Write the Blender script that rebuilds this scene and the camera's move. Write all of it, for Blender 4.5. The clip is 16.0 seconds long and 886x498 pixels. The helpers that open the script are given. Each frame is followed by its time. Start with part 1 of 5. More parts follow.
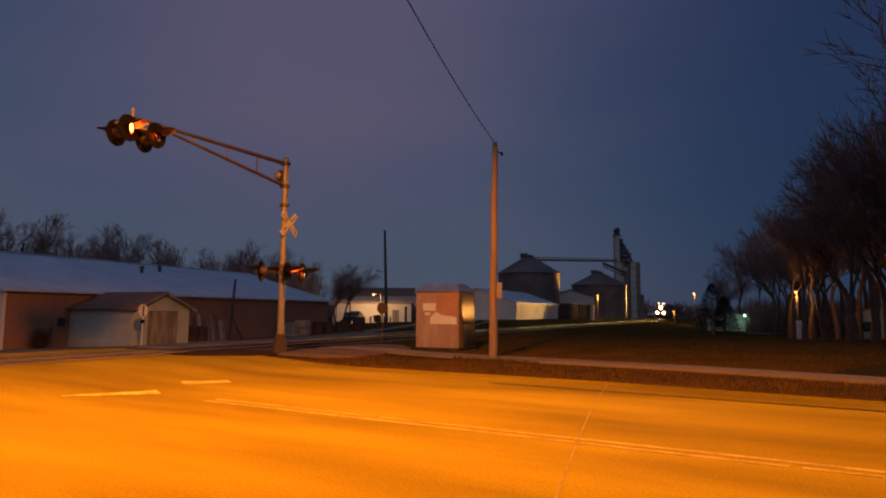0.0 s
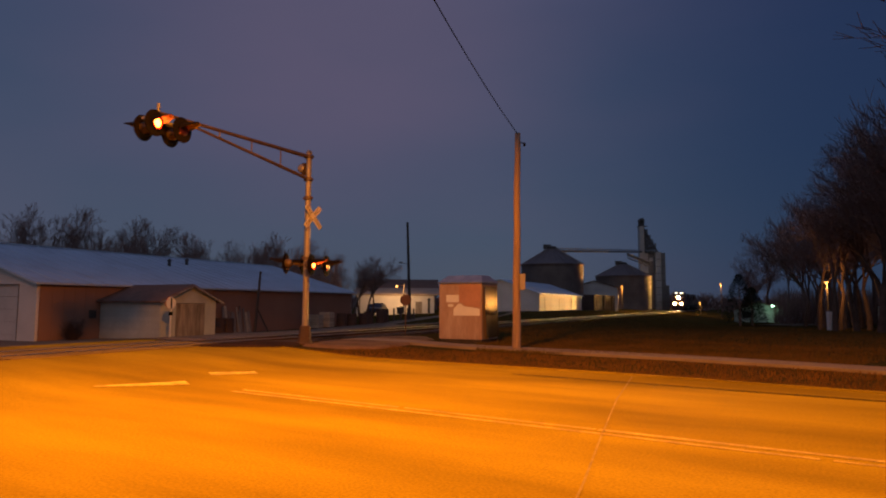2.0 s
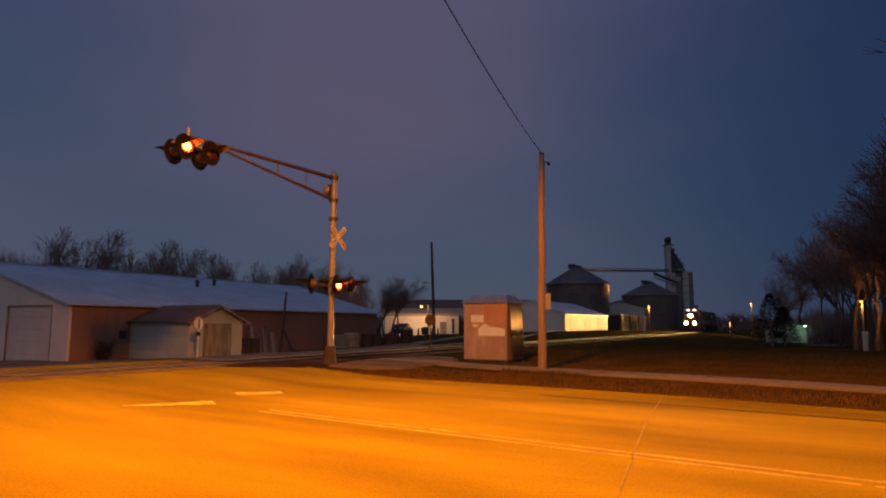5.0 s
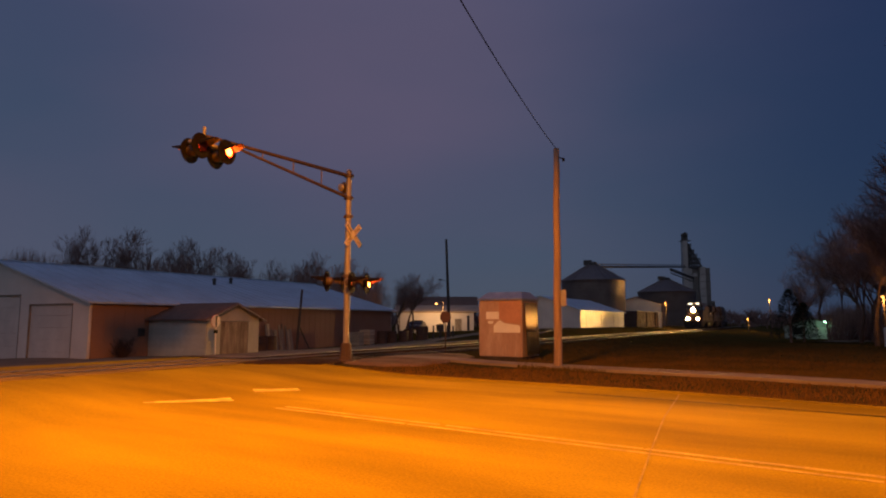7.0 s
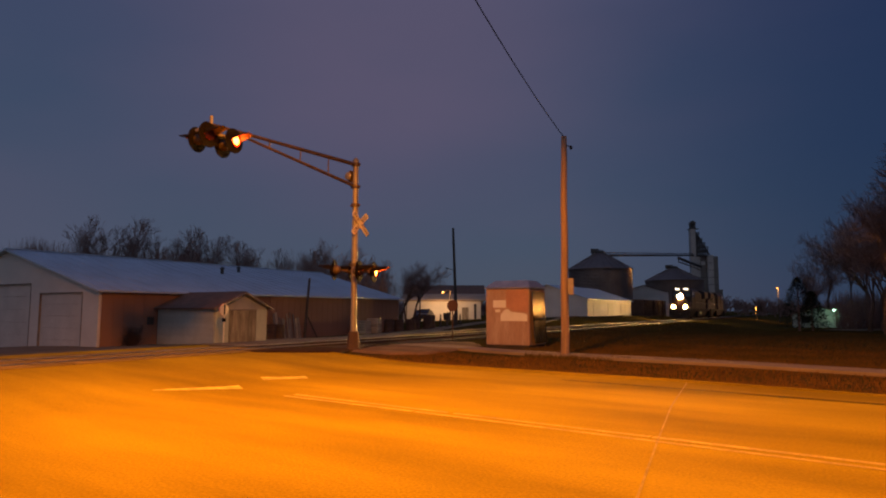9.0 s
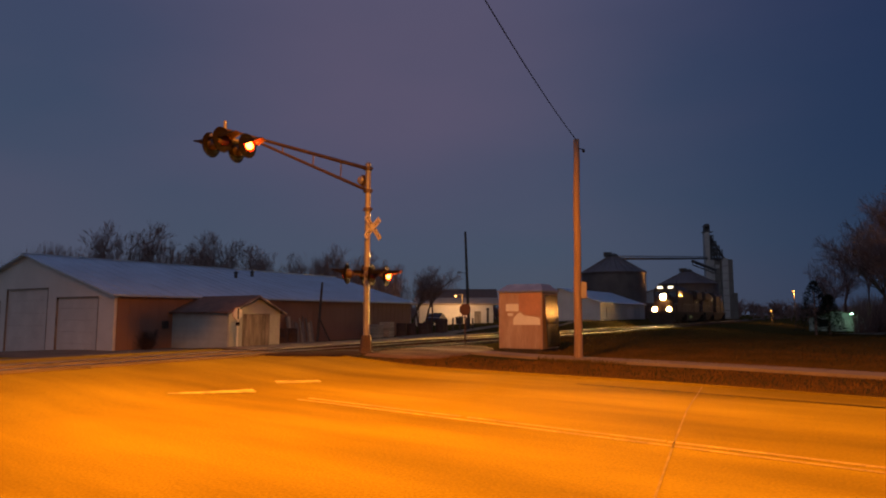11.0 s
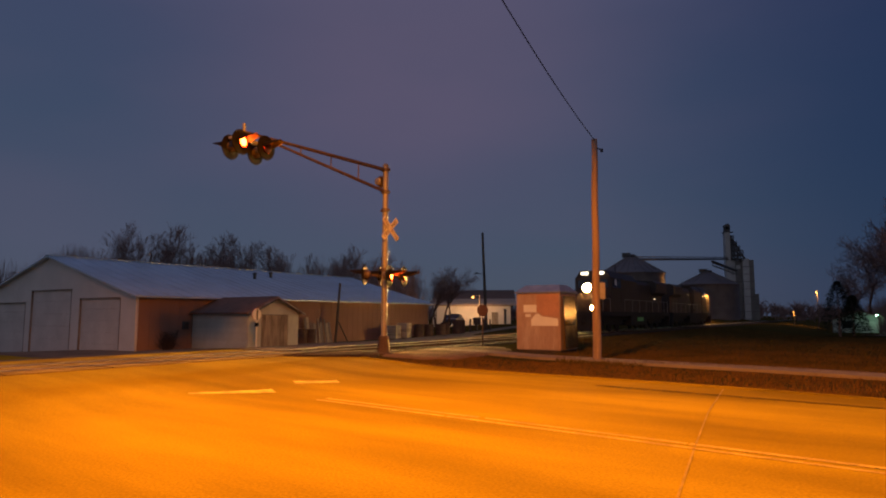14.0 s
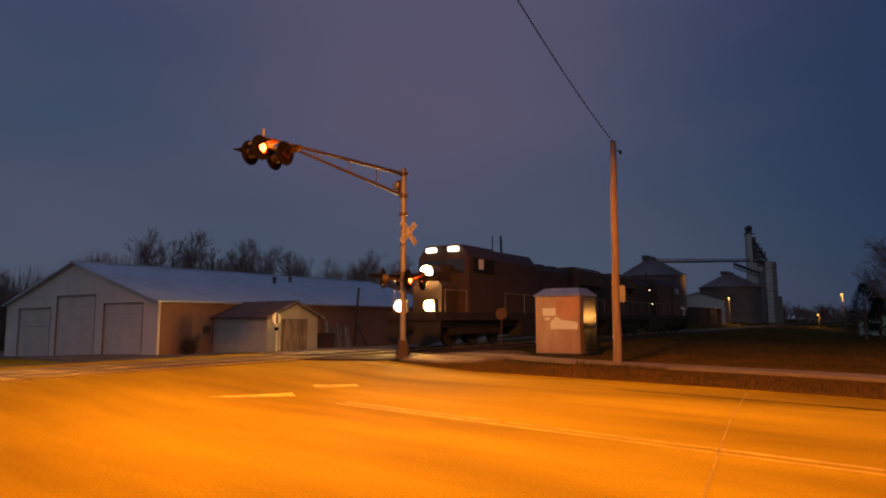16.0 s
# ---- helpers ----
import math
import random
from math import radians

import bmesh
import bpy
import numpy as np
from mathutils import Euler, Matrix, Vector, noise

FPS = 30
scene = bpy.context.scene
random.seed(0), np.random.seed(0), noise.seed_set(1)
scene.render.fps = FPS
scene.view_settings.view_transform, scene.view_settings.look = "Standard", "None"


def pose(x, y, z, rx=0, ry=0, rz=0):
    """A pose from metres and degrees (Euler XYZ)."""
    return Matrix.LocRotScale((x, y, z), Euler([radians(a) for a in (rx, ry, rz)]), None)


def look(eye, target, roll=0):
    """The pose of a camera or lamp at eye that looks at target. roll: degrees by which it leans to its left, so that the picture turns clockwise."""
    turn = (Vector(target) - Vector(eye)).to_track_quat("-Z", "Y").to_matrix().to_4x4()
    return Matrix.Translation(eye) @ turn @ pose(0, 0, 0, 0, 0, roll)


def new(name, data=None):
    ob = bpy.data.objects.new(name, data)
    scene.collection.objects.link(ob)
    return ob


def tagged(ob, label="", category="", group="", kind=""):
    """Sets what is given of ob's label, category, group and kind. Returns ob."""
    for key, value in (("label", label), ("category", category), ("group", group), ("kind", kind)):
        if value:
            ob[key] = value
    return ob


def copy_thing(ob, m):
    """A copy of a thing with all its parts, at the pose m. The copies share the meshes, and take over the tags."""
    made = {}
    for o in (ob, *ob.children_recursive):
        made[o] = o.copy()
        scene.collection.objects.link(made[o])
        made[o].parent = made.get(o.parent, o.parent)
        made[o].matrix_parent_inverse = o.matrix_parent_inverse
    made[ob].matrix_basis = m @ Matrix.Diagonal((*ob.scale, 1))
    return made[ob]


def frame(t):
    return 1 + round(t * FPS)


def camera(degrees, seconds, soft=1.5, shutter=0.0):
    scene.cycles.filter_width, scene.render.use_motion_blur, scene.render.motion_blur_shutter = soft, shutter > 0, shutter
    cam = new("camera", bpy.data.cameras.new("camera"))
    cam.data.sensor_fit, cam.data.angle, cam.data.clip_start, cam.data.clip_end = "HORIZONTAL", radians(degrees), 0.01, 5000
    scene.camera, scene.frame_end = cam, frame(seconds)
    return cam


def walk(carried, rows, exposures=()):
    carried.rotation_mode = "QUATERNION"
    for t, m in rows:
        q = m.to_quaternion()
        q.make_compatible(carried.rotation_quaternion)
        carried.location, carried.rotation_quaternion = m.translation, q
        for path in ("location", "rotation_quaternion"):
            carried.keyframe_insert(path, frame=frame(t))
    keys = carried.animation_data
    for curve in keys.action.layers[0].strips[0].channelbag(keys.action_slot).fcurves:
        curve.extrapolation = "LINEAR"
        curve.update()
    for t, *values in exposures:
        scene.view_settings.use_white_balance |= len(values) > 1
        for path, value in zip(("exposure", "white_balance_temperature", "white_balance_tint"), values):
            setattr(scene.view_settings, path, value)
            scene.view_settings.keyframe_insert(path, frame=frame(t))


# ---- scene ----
cam = camera(70.0, 16.0, soft=2.0)
# seconds, eye, yaw to the left, pitch up, roll
PATH = (
    (0, 0.000, 0.000, 1.600, -0.00, 5.80, 0.40),
    (0.5, -0.002, 0.002, 1.599, 0.64, 5.70, 0.35),
    (1, -0.005, 0.003, 1.598, 1.60, 5.35, -0.24),
    (1.5, -0.007, 0.005, 1.597, 1.89, 4.93, -0.02),
    (2, -0.009, 0.007, 1.596, 2.05, 5.04, 0.26),
    (2.5, -0.012, 0.008, 1.595, 2.13, 5.53, 0.40),
    (3, -0.014, 0.010, 1.594, 2.46, 5.74, 0.27),
    (3.5, -0.016, 0.012, 1.593, 2.69, 6.22, 0.26),
    (4, -0.019, 0.014, 1.592, 3.11, 6.84, 0.10),
    (6.5, -0.030, 0.022, 1.586, 5.55, 6.78, 0.44),
    (7, -0.033, 0.024, 1.585, 5.57, 6.58, 0.03),
    (7.5, -0.035, 0.025, 1.584, 5.92, 6.03, 0.03),
    (8, -0.037, 0.027, 1.583, 6.04, 5.65, 0.08),
    (8.5, -0.040, 0.029, 1.582, 6.14, 5.58, -0.04),
    (9, -0.042, 0.031, 1.581, 6.19, 5.56, 0.03),
    (11.5, -0.054, 0.039, 1.576, 7.56, 5.94, 0.06),
    (12, -0.056, 0.041, 1.575, 7.76, 5.89, 0.22),
    (12.5, -0.058, 0.042, 1.574, 8.03, 5.66, 0.29),
    (13, -0.061, 0.044, 1.573, 8.36, 5.65, 0.27),
    (13.5, -0.063, 0.046, 1.572, 8.73, 5.90, 0.04),
    (14, -0.065, 0.047, 1.571, 8.85, 6.00, 0.02),
    (14.5, -0.068, 0.049, 1.570, 9.02, 6.20, -0.05),
    (15, -0.070, 0.051, 1.569, 9.55, 6.21, -0.05),
    (15.5, -0.072, 0.053, 1.568, 10.06, 6.33, -0.03),
    (16, -0.075, 0.054, 1.567, 10.49, 6.34, -0.15),
)


def gaze(x, y, z, yaw, pitch, roll):
    a, b = radians(yaw), radians(pitch)
    return look((x, y, z), (x - math.sin(a) * math.cos(b), y + math.cos(a) * math.cos(b), z + math.sin(b)), roll)


walk(cam, [(t, gaze(*row)) for t, *row in PATH])

# ---- plan: track frame (s along, p across) and road frame ----
TA = radians(24.0)
TR = Vector((math.sin(TA), math.cos(TA)))
NO = Vector((-TR.y, TR.x))
TRACK_P, RAIL_Z = 17.8, 0.27
ROAD = Vector((0.866, -0.5))
ACROSS = Vector((0.5, 0.866))


def track_xy(s, p):
    return TR * s + NO * p


def road_xy(s, n):
    return ROAD * s + ACROSS * n


def smooth(a, b, v):
    v = min(max((v - a) / (b - a), 0.0), 1.0)
    return v * v * (3 - 2 * v)


def road_edge(s):
    """Far edge of the street, drawing in a little past the crossing."""
    return 15.0 - 0.62 * smooth(-5.5, 2.5, s)


def height(x, y):
    s, p = x * TR.x + y * TR.y, x * NO.x + y * NO.y
    z = 0.1 * smooth(10, 15, p) - 0.45 * smooth(20.5, 33, p) - 0.6 * smooth(33, 52, p)
    n = x * ACROSS.x + y * ACROSS.y
    z += 0.13 * (1 - smooth(1.7, 8.0, abs(p - TRACK_P))) * (1 - smooth(15.6, 18.5, n))
    z -= 0.85 * smooth(35, 85, s) * (1 - smooth(3, 13, p))
    z += 1.0 * smooth(35, 75, s) * smooth(20, 26, p)
    return z


def axes_at(x, y, z, yaw):
    return pose(x, y, z, 0, 0, yaw)


# ---- world and large lights ----
world = bpy.data.worlds.new("dusk_sky")
scene.world = world
world.use_nodes = True
wn, wl = world.node_tree.nodes, world.node_tree.links
wn.clear()
w_out = wn.new("ShaderNodeOutputWorld")
w_bg = wn.new("ShaderNodeBackground")
w_tc = wn.new("ShaderNodeTexCoord")
w_sep = wn.new("ShaderNodeSeparateXYZ")
wl.new(w_tc.outputs["Generated"], w_sep.inputs[0])
w_ramp = wn.new("ShaderNodeValToRGB")
w_ramp.color_ramp.elements[0].position = 0.0
w_ramp.color_ramp.elements[0].color = (0.068, 0.084, 0.118, 1)
w_ramp.color_ramp.elements[1].position = 1.0
w_ramp.color_ramp.elements[1].color = (0.075, 0.105, 0.235, 1)
for pos, col in ((0.10, (0.058, 0.082, 0.130, 1)), (0.22, (0.049, 0.072, 0.128, 1)), (0.42, (0.047, 0.063, 0.125, 1))):
    e = w_ramp.color_ramp.elements.new(pos)
    e.color = col
wl.new(w_sep.outputs["Z"], w_ramp.inputs[0])
# dusky mauve cloud sheets
w_map = wn.new("ShaderNodeMapping")
w_map.inputs["Scale"].default_value = (1.1, 1.5, 3.2)
w_map.inputs["Location"].default_value = (0.35, 0.1, 0.2)
wl.new(w_tc.outputs["Generated"], w_map.inputs[0])
w_noise = wn.new("ShaderNodeTexNoise")
w_noise.inputs["Scale"].default_value = 1.5
w_noise.inputs["Detail"].default_value = 4.0
w_noise.inputs["Roughness"].default_value = 0.45
wl.new(w_map.outputs[0], w_noise.inputs[0])
w_cl = wn.new("ShaderNodeValToRGB")
w_cl.color_ramp.elements[0].position = 0.42
w_cl.color_ramp.elements[0].color = (0, 0, 0, 1)
w_cl.color_ramp.elements[1].position = 0.72
w_cl.color_ramp.elements[1].color = (1, 1, 1, 1)
wl.new(w_noise.outputs["Fac"], w_cl.inputs[0])
# a broad mauve bank high in the north
w_dist = wn.new("ShaderNodeVectorMath")
w_dist.operation = "DISTANCE"
w_dist.inputs[1].default_value = (-0.19, 0.885, 0.42)
wl.new(w_tc.outputs["Generated"], w_dist.inputs[0])
w_bank = wn.new("ShaderNodeMapRange")
w_bank.interpolation_type = "SMOOTHSTEP"
w_bank.inputs["From Min"].default_value, w_bank.inputs["From Max"].default_value = 0.46, 0.05
w_bank.inputs["To Min"].default_value, w_bank.inputs["To Max"].default_value = 0.0, 0.65
wl.new(w_dist.outputs["Value"], w_bank.inputs["Value"])
w_veil = wn.new("ShaderNodeMath")
w_veil.operation = "MULTIPLY_ADD"
w_veil.use_clamp = True
wl.new(w_cl.outputs[0], w_veil.inputs[0])
w_veil.inputs[1].default_value = 0.30
wl.new(w_bank.outputs[0], w_veil.inputs[2])
w_mix = wn.new("ShaderNodeMix")
w_mix.data_type = "RGBA"
wl.new(w_veil.outputs[0], w_mix.inputs["Factor"])
wl.new(w_ramp.outputs[0], w_mix.inputs["A"])
w_mix.inputs["B"].default_value = (0.108, 0.090, 0.152, 1)
# the east darkens into deep blue
w_east = wn.new("ShaderNodeMapRange")
w_east.inputs["From Min"].default_value = 0.0
w_east.inputs["From Max"].default_value = 0.55
w_east.interpolation_type = "SMOOTHSTEP"
wl.new(w_sep.outputs["X"], w_east.inputs["Value"])
w_dim = wn.new("ShaderNodeMix")
w_dim.data_type, w_dim.blend_type = "RGBA", "MULTIPLY"
wl.new(w_east.outputs[0], w_dim.inputs["Factor"])
wl.new(w_mix.outputs["Result"], w_dim.inputs["A"])
w_dim.inputs["B"].default_value = (0.36, 0.50, 0.68, 1)
# afterglow of the west, behind the viewer
w_glow = wn.new("ShaderNodeMapRange")
w_glow.inputs["From Min"].default_value = 0.2
w_glow.inputs["From Max"].default_value = -0.9
w_glow.inputs["To Min"].default_value = 0.0
w_glow.inputs["To Max"].default_value = 1.0
wl.new(w_sep.outputs["Y"], w_glow.inputs["Value"])
w_add = wn.new("ShaderNodeMix")
w_add.data_type = "RGBA"
wl.new(w_glow.outputs[0], w_add.inputs["Factor"])
wl.new(w_dim.outputs["Result"], w_add.inputs["A"])
w_add.inputs["B"].default_value = (0.17, 0.19, 0.26, 1)
wl.new(w_add.outputs["Result"], w_bg.inputs["Color"])
w_bg.inputs["Strength"].default_value = 1.0
wl.new(w_bg.outputs[0], w_out.inputs[0])


def lamp(name, kind, at, energy, color, size, aim=None, spot=None):
    d = bpy.data.lights.new(name, kind)
    d.energy, d.color = energy, color
    if kind == "AREA":
        d.size = size
    else:
        d.shadow_soft_size = size
    if spot:
        d.spot_size, d.spot_blend = radians(spot), 1.0
    ob = new(name, d)
    ob.matrix_world = look(at, aim) if aim else pose(*at)
    return ob


SODIUM = (1.0, 0.30, 0.0)
SODIUM_SOFT = (1.0, 0.45, 0.10)
lamp("street_light_near", "SPOT", (-2.5, 8.5, 10.0), 15000, SODIUM, 0.45, (-2.5, 9.1, 0.0), 163).data.spot_blend = 0.28

# ---- materials ----
def mat(name, color, rough=0.6, metal=0.0, var=0.25, scale=6.0, bump=0.15, fine=60.0, color2=None, coords="Object", stretch=(1, 1, 1), turn=0.0, emit=None, strength=0.0, spec=0.5, island=0.0):
    m = bpy.data.materials.new(name)
    m.use_nodes = True
    n, l = m.node_tree.nodes, m.node_tree.links
    b = n["Principled BSDF"]
    b.inputs["Roughness"].default_value = rough
    b.inputs["Metallic"].default_value = metal
    b.inputs["Specular IOR Level"].default_value = spec
    if emit:
        b.inputs["Base Color"].default_value = (*color, 1)
        b.inputs["Emission Color"].default_value = (*emit, 1)
        b.inputs["Emission Strength"].default_value = strength
        return m
    tc = n.new("ShaderNodeTexCoord")
    mp = n.new("ShaderNodeMapping")
    mp.inputs["Scale"].default_value = stretch
    rot = n.new("ShaderNodeMapping")
    rot.inputs["Rotation"].default_value = (0, 0, radians(turn))
    l.new(tc.outputs[coords], rot.inputs[0])
    l.new(rot.outputs[0], mp.inputs[0])
    big, small = n.new("ShaderNodeTexNoise"), n.new("ShaderNodeTexNoise")
    for t, s, d in ((big, scale, 5.0), (small, fine, 3.0)):
        t.inputs["Scale"].default_value = s
        t.inputs["Detail"].default_value = d
        l.new(rot.outputs[0] if turn and t == small else mp.outputs[0], t.inputs[0])
    ramp = n.new("ShaderNodeValToRGB")
    c2 = color2 or tuple(c * (1 - var) for c in color)
    ramp.color_ramp.elements[0].position, ramp.color_ramp.elements[0].color = 0.32, (*c2, 1)
    ramp.color_ramp.elements[1].position, ramp.color_ramp.elements[1].color = 0.68, (*color, 1)
    l.new(big.outputs["Fac"], ramp.inputs[0])
    mx = n.new("ShaderNodeMix")
    mx.data_type, mx.blend_type = "RGBA", "MULTIPLY"
    mx.inputs["Factor"].default_value = min(1.0, var * 1.6)
    l.new(ramp.outputs[0], mx.inputs["A"])
    l.new(small.outputs["Color"], mx.inputs["B"])
    gr = n.new("ShaderNodeMapRange")
    gr.inputs["From Min"].default_value, gr.inputs["From Max"].default_value = 0.3, 0.7
    gr.inputs["To Min"].default_value, gr.inputs["To Max"].default_value = 0.6, 1.15
    l.new(small.outputs["Fac"], gr.inputs["Value"])
    l.new(gr.outputs[0], mx.inputs["B"])
    last = mx.outputs["Result"]
    if island:
        oi = n.new("ShaderNodeObjectInfo")
        mr = n.new("ShaderNodeMapRange")
        mr.inputs["To Min"].default_value, mr.inputs["To Max"].default_value = 1 - island, 1.0
        l.new(oi.outputs["Random"], mr.inputs["Value"])
        m2 = n.new("ShaderNodeMix")
        m2.data_type, m2.blend_type = "RGBA", "MULTIPLY"
        m2.inputs["Factor"].default_value = 1.0
        l.new(last, m2.inputs["A"])
        l.new(mr.outputs[0], m2.inputs["B"])
        last = m2.outputs["Result"]
    l.new(last, b.inputs["Base Color"])
    rr = n.new("ShaderNodeMapRange")
    rr.inputs["To Min"].default_value, rr.inputs["To Max"].default_value = max(0.02, rough - 0.12), min(1.0, rough + 0.12)
    l.new(big.outputs["Fac"], rr.inputs["Value"])
    l.new(rr.outputs[0], b.inputs["Roughness"])
    if bump:
        bp = n.new("ShaderNodeBump")
        bp.inputs["Strength"].default_value = bump
        bp.inputs["Distance"].default_value = 0.02
        l.new(small.outputs["Fac"], bp.inputs["Height"])
        l.new(bp.outputs[0], b.inputs["Normal"])
    return m


M_GRASS = mat("dry_winter_grass", (0.088, 0.056, 0.018), 0.95, var=0.5, scale=0.35, fine=9.0, color2=(0.050, 0.044, 0.013), bump=0.7, spec=0.0)
# street concrete with the sodium lamp's orange mixed into its base colour
M_ROAD = mat("sodium_tinted_worn_concrete", (0.42, 0.30, 0.014), 0.92, var=0.36, scale=0.6, fine=30.0, color2=(0.22, 0.15, 0.008), bump=0.15, stretch=(0.22, 1.0, 1.0), turn=30.0, spec=0.02)
M_TAR = mat("sealed_joint", (0.42, 0.31, 0.07), 0.8, var=0.4, scale=3, spec=0.1)
M_WALK = mat("pavement_concrete", (0.27, 0.205, 0.14), 0.88, var=0.25, scale=0.8, fine=30.0, bump=0.2, spec=0.2)
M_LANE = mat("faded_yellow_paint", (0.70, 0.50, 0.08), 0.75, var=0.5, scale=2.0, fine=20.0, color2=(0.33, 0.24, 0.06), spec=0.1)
# worn white paint; its yellow is lamplight put into the colour
M_WHITE_LINE = mat("sodium_tinted_white_paint", (0.85, 0.72, 0.12), 0.7, var=0.3, scale=2.6, fine=15.0, color2=(0.42, 0.31, 0.04), spec=0.1)
M_SEAM = mat("dark_gutter_seam", (0.11, 0.07, 0.012), 0.9, var=0.4, scale=2.0, spec=0.05)
M_PANEL = mat("dusty_crossing_asphalt", (0.30, 0.21, 0.06), 0.9, var=0.4, scale=0.8, fine=25.0, color2=(0.18, 0.125, 0.04), bump=0.3, spec=0.05)
M_PAD = mat("trodden_brown_gravel", (0.22, 0.145, 0.09), 0.95, var=0.4, scale=0.9, fine=20.0, color2=(0.12, 0.08, 0.05), bump=0.5, spec=0.05)
# brighter, redder copy of the blade colour, carrying the lamp's orange on the verge
M_VERGE = mat("orange_lit_verge_grass", (0.20, 0.095, 0.022), 0.95, var=0.4, scale=0.5, color2=(0.11, 0.058, 0.014), spec=0.03)
M_GRAVEL = mat("gravel_yard", (0.24, 0.185, 0.13), 0.95, var=0.45, scale=0.6, fine=18.0, bump=0.6, spec=0.1)
M_BLADE = mat("dry_grass_blades", (0.12, 0.072, 0.022), 0.9, var=0.4, scale=0.5, color2=(0.066, 0.050, 0.014), spec=0.05)
M_BALLAST = mat("dark_ballast", (0.075, 0.06, 0.05), 0.95, var=0.5, scale=2.0, fine=14.0, bump=0.8, spec=0.1)
M_RAIL = mat("polished_rail_steel", (0.60, 0.57, 0.53), 0.36, 1.0, var=0.2, scale=3.0)
M_RUST = mat("rusty_rail_web", (0.11, 0.06, 0.035), 0.85, 0.2, var=0.4, scale=5.0)
M_TIE = mat("creosoted_timber", (0.07, 0.055, 0.04), 0.9, var=0.4, scale=3.0, island=0.4)
M_ALU = mat("weathered_aluminium", (0.34, 0.29, 0.25), 0.5, 0.4, var=0.25, scale=5.0, fine=80.0, bump=0.05)
M_GALV = mat("galvanised_sheet", (0.50, 0.50, 0.50), 0.38, 0.8, var=0.3, scale=3.0, fine=50.0, bump=0.05)
M_BLACK = mat("black_paint", (0.010, 0.007, 0.0065), 0.85, var=0.3, scale=8.0, spec=0.08)
M_REDLENS = mat("unlit_red_lens", (0.03, 0.003, 0.003), 0.4, var=0.1, scale=20.0, bump=0.0)
M_REDLIT = mat("lit_red_lens", (0.5, 0.02, 0.01), 0.3, emit=(1.0, 0.022, 0.002), strength=10.0)
M_REDHOT = mat("lit_lens_core", (0.5, 0.2, 0.1), 0.3, emit=(1.0, 0.13, 0.014), strength=45.0)
# hood lining lightened and yellowed to strengthen the glow of the lit lens
M_HOOD = mat("glow_tinted_hood_paint", (0.28, 0.17, 0.06), 0.45, var=0.2, scale=10.0)
# sign red darkened to show the plate in shadow
M_REDDARK = mat("shaded_red_sign_face", (0.085, 0.03, 0.025), 0.6, var=0.2, scale=6.0)
M_CARDARK = mat("dark_grey_car_paint", (0.06, 0.06, 0.065), 0.35, 0.3, var=0.2, scale=2.0)
M_POLEWOOD = mat("weathered_pole_timber", (0.38, 0.25, 0.16), 0.85, var=0.45, scale=3.0, fine=40.0, stretch=(4, 4, 0.25), bump=0.5, color2=(0.23, 0.15, 0.10))
M_CABLE = mat("black_cable", (0.006, 0.006, 0.006), 0.95, var=0.1, spec=0.02)
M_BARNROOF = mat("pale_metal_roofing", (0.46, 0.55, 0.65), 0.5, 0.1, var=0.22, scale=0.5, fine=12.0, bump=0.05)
M_BARNWALL = mat("tan_metal_siding", (0.27, 0.155, 0.11), 0.7, 0.0, var=0.15, scale=0.35, fine=20.0, color2=(0.23, 0.13, 0.092), bump=0.1, spec=0.12)
M_BARNWHITE = mat("white_metal_siding", (0.62, 0.59, 0.56), 0.6, 0.0, var=0.18, scale=0.5, fine=15.0, bump=0.08)
M_DOOR = mat("off_white_door_panel", (0.56, 0.53, 0.50), 0.6, var=0.2, scale=0.8, fine=18.0, bump=0.05)
M_TRIM = mat("white_trim", (0.72, 0.69, 0.65), 0.55, var=0.15, scale=2.0)
M_HALLROOF = mat("dusty_tan_roofing", (0.34, 0.27, 0.21), 0.8, var=0.25, scale=0.8, fine=14.0)
M_SHINGLE = mat("brown_shingles", (0.20, 0.115, 0.08), 0.9, var=0.4, scale=2.0, fine=22.0, bump=0.5, island=0.35)
M_CLAP = mat("pale_clapboard", (0.46, 0.48, 0.44), 0.7, var=0.2, scale=1.2, fine=20.0, island=0.12)
M_OLDWOOD = mat("peeling_old_boards", (0.36, 0.32, 0.27), 0.85, var=0.5, scale=1.5, fine=25.0, stretch=(3, 3, 0.5), color2=(0.13, 0.10, 0.08), island=0.3)
M_BOXSIDE = mat("bungalow_sheet_metal", (0.47, 0.35, 0.27), 0.5, 0.2, var=0.3, scale=1.3, fine=9.0, color2=(0.36, 0.225, 0.16), bump=0.04, stretch=(2.5, 2.5, 0.35))
M_BOXPATCH = mat("fresh_grey_paint_patch", (0.70, 0.69, 0.67), 0.6, var=0.1, scale=3.0)
M_RUSTWASH = mat("rust_red_wash", (0.46, 0.24, 0.16), 0.6, 0.1, var=0.2, scale=1.5, fine=10.0)
# dark paint raised to brown to carry the veil of lamplight over it
M_LOCO = mat("veil_browned_dark_loco_paint", (0.058, 0.031, 0.020), 0.6, 0.0, var=0.35, scale=1.0, fine=20.0, bump=0.05)
M_LOCOGREY = mat("grimy_underframe", (0.035, 0.03, 0.027), 0.75, 0.2, var=0.4, scale=2.0)
M_GLASS = mat("dark_glass", (0.02, 0.022, 0.025), 0.06, var=0.1, scale=2.0, bump=0.0, spec=0.8)
M_HEAD = mat("headlight_bulb_glow", (1, 1, 1), 0.3, emit=(1.0, 0.52, 0.14), strength=1200000.0)
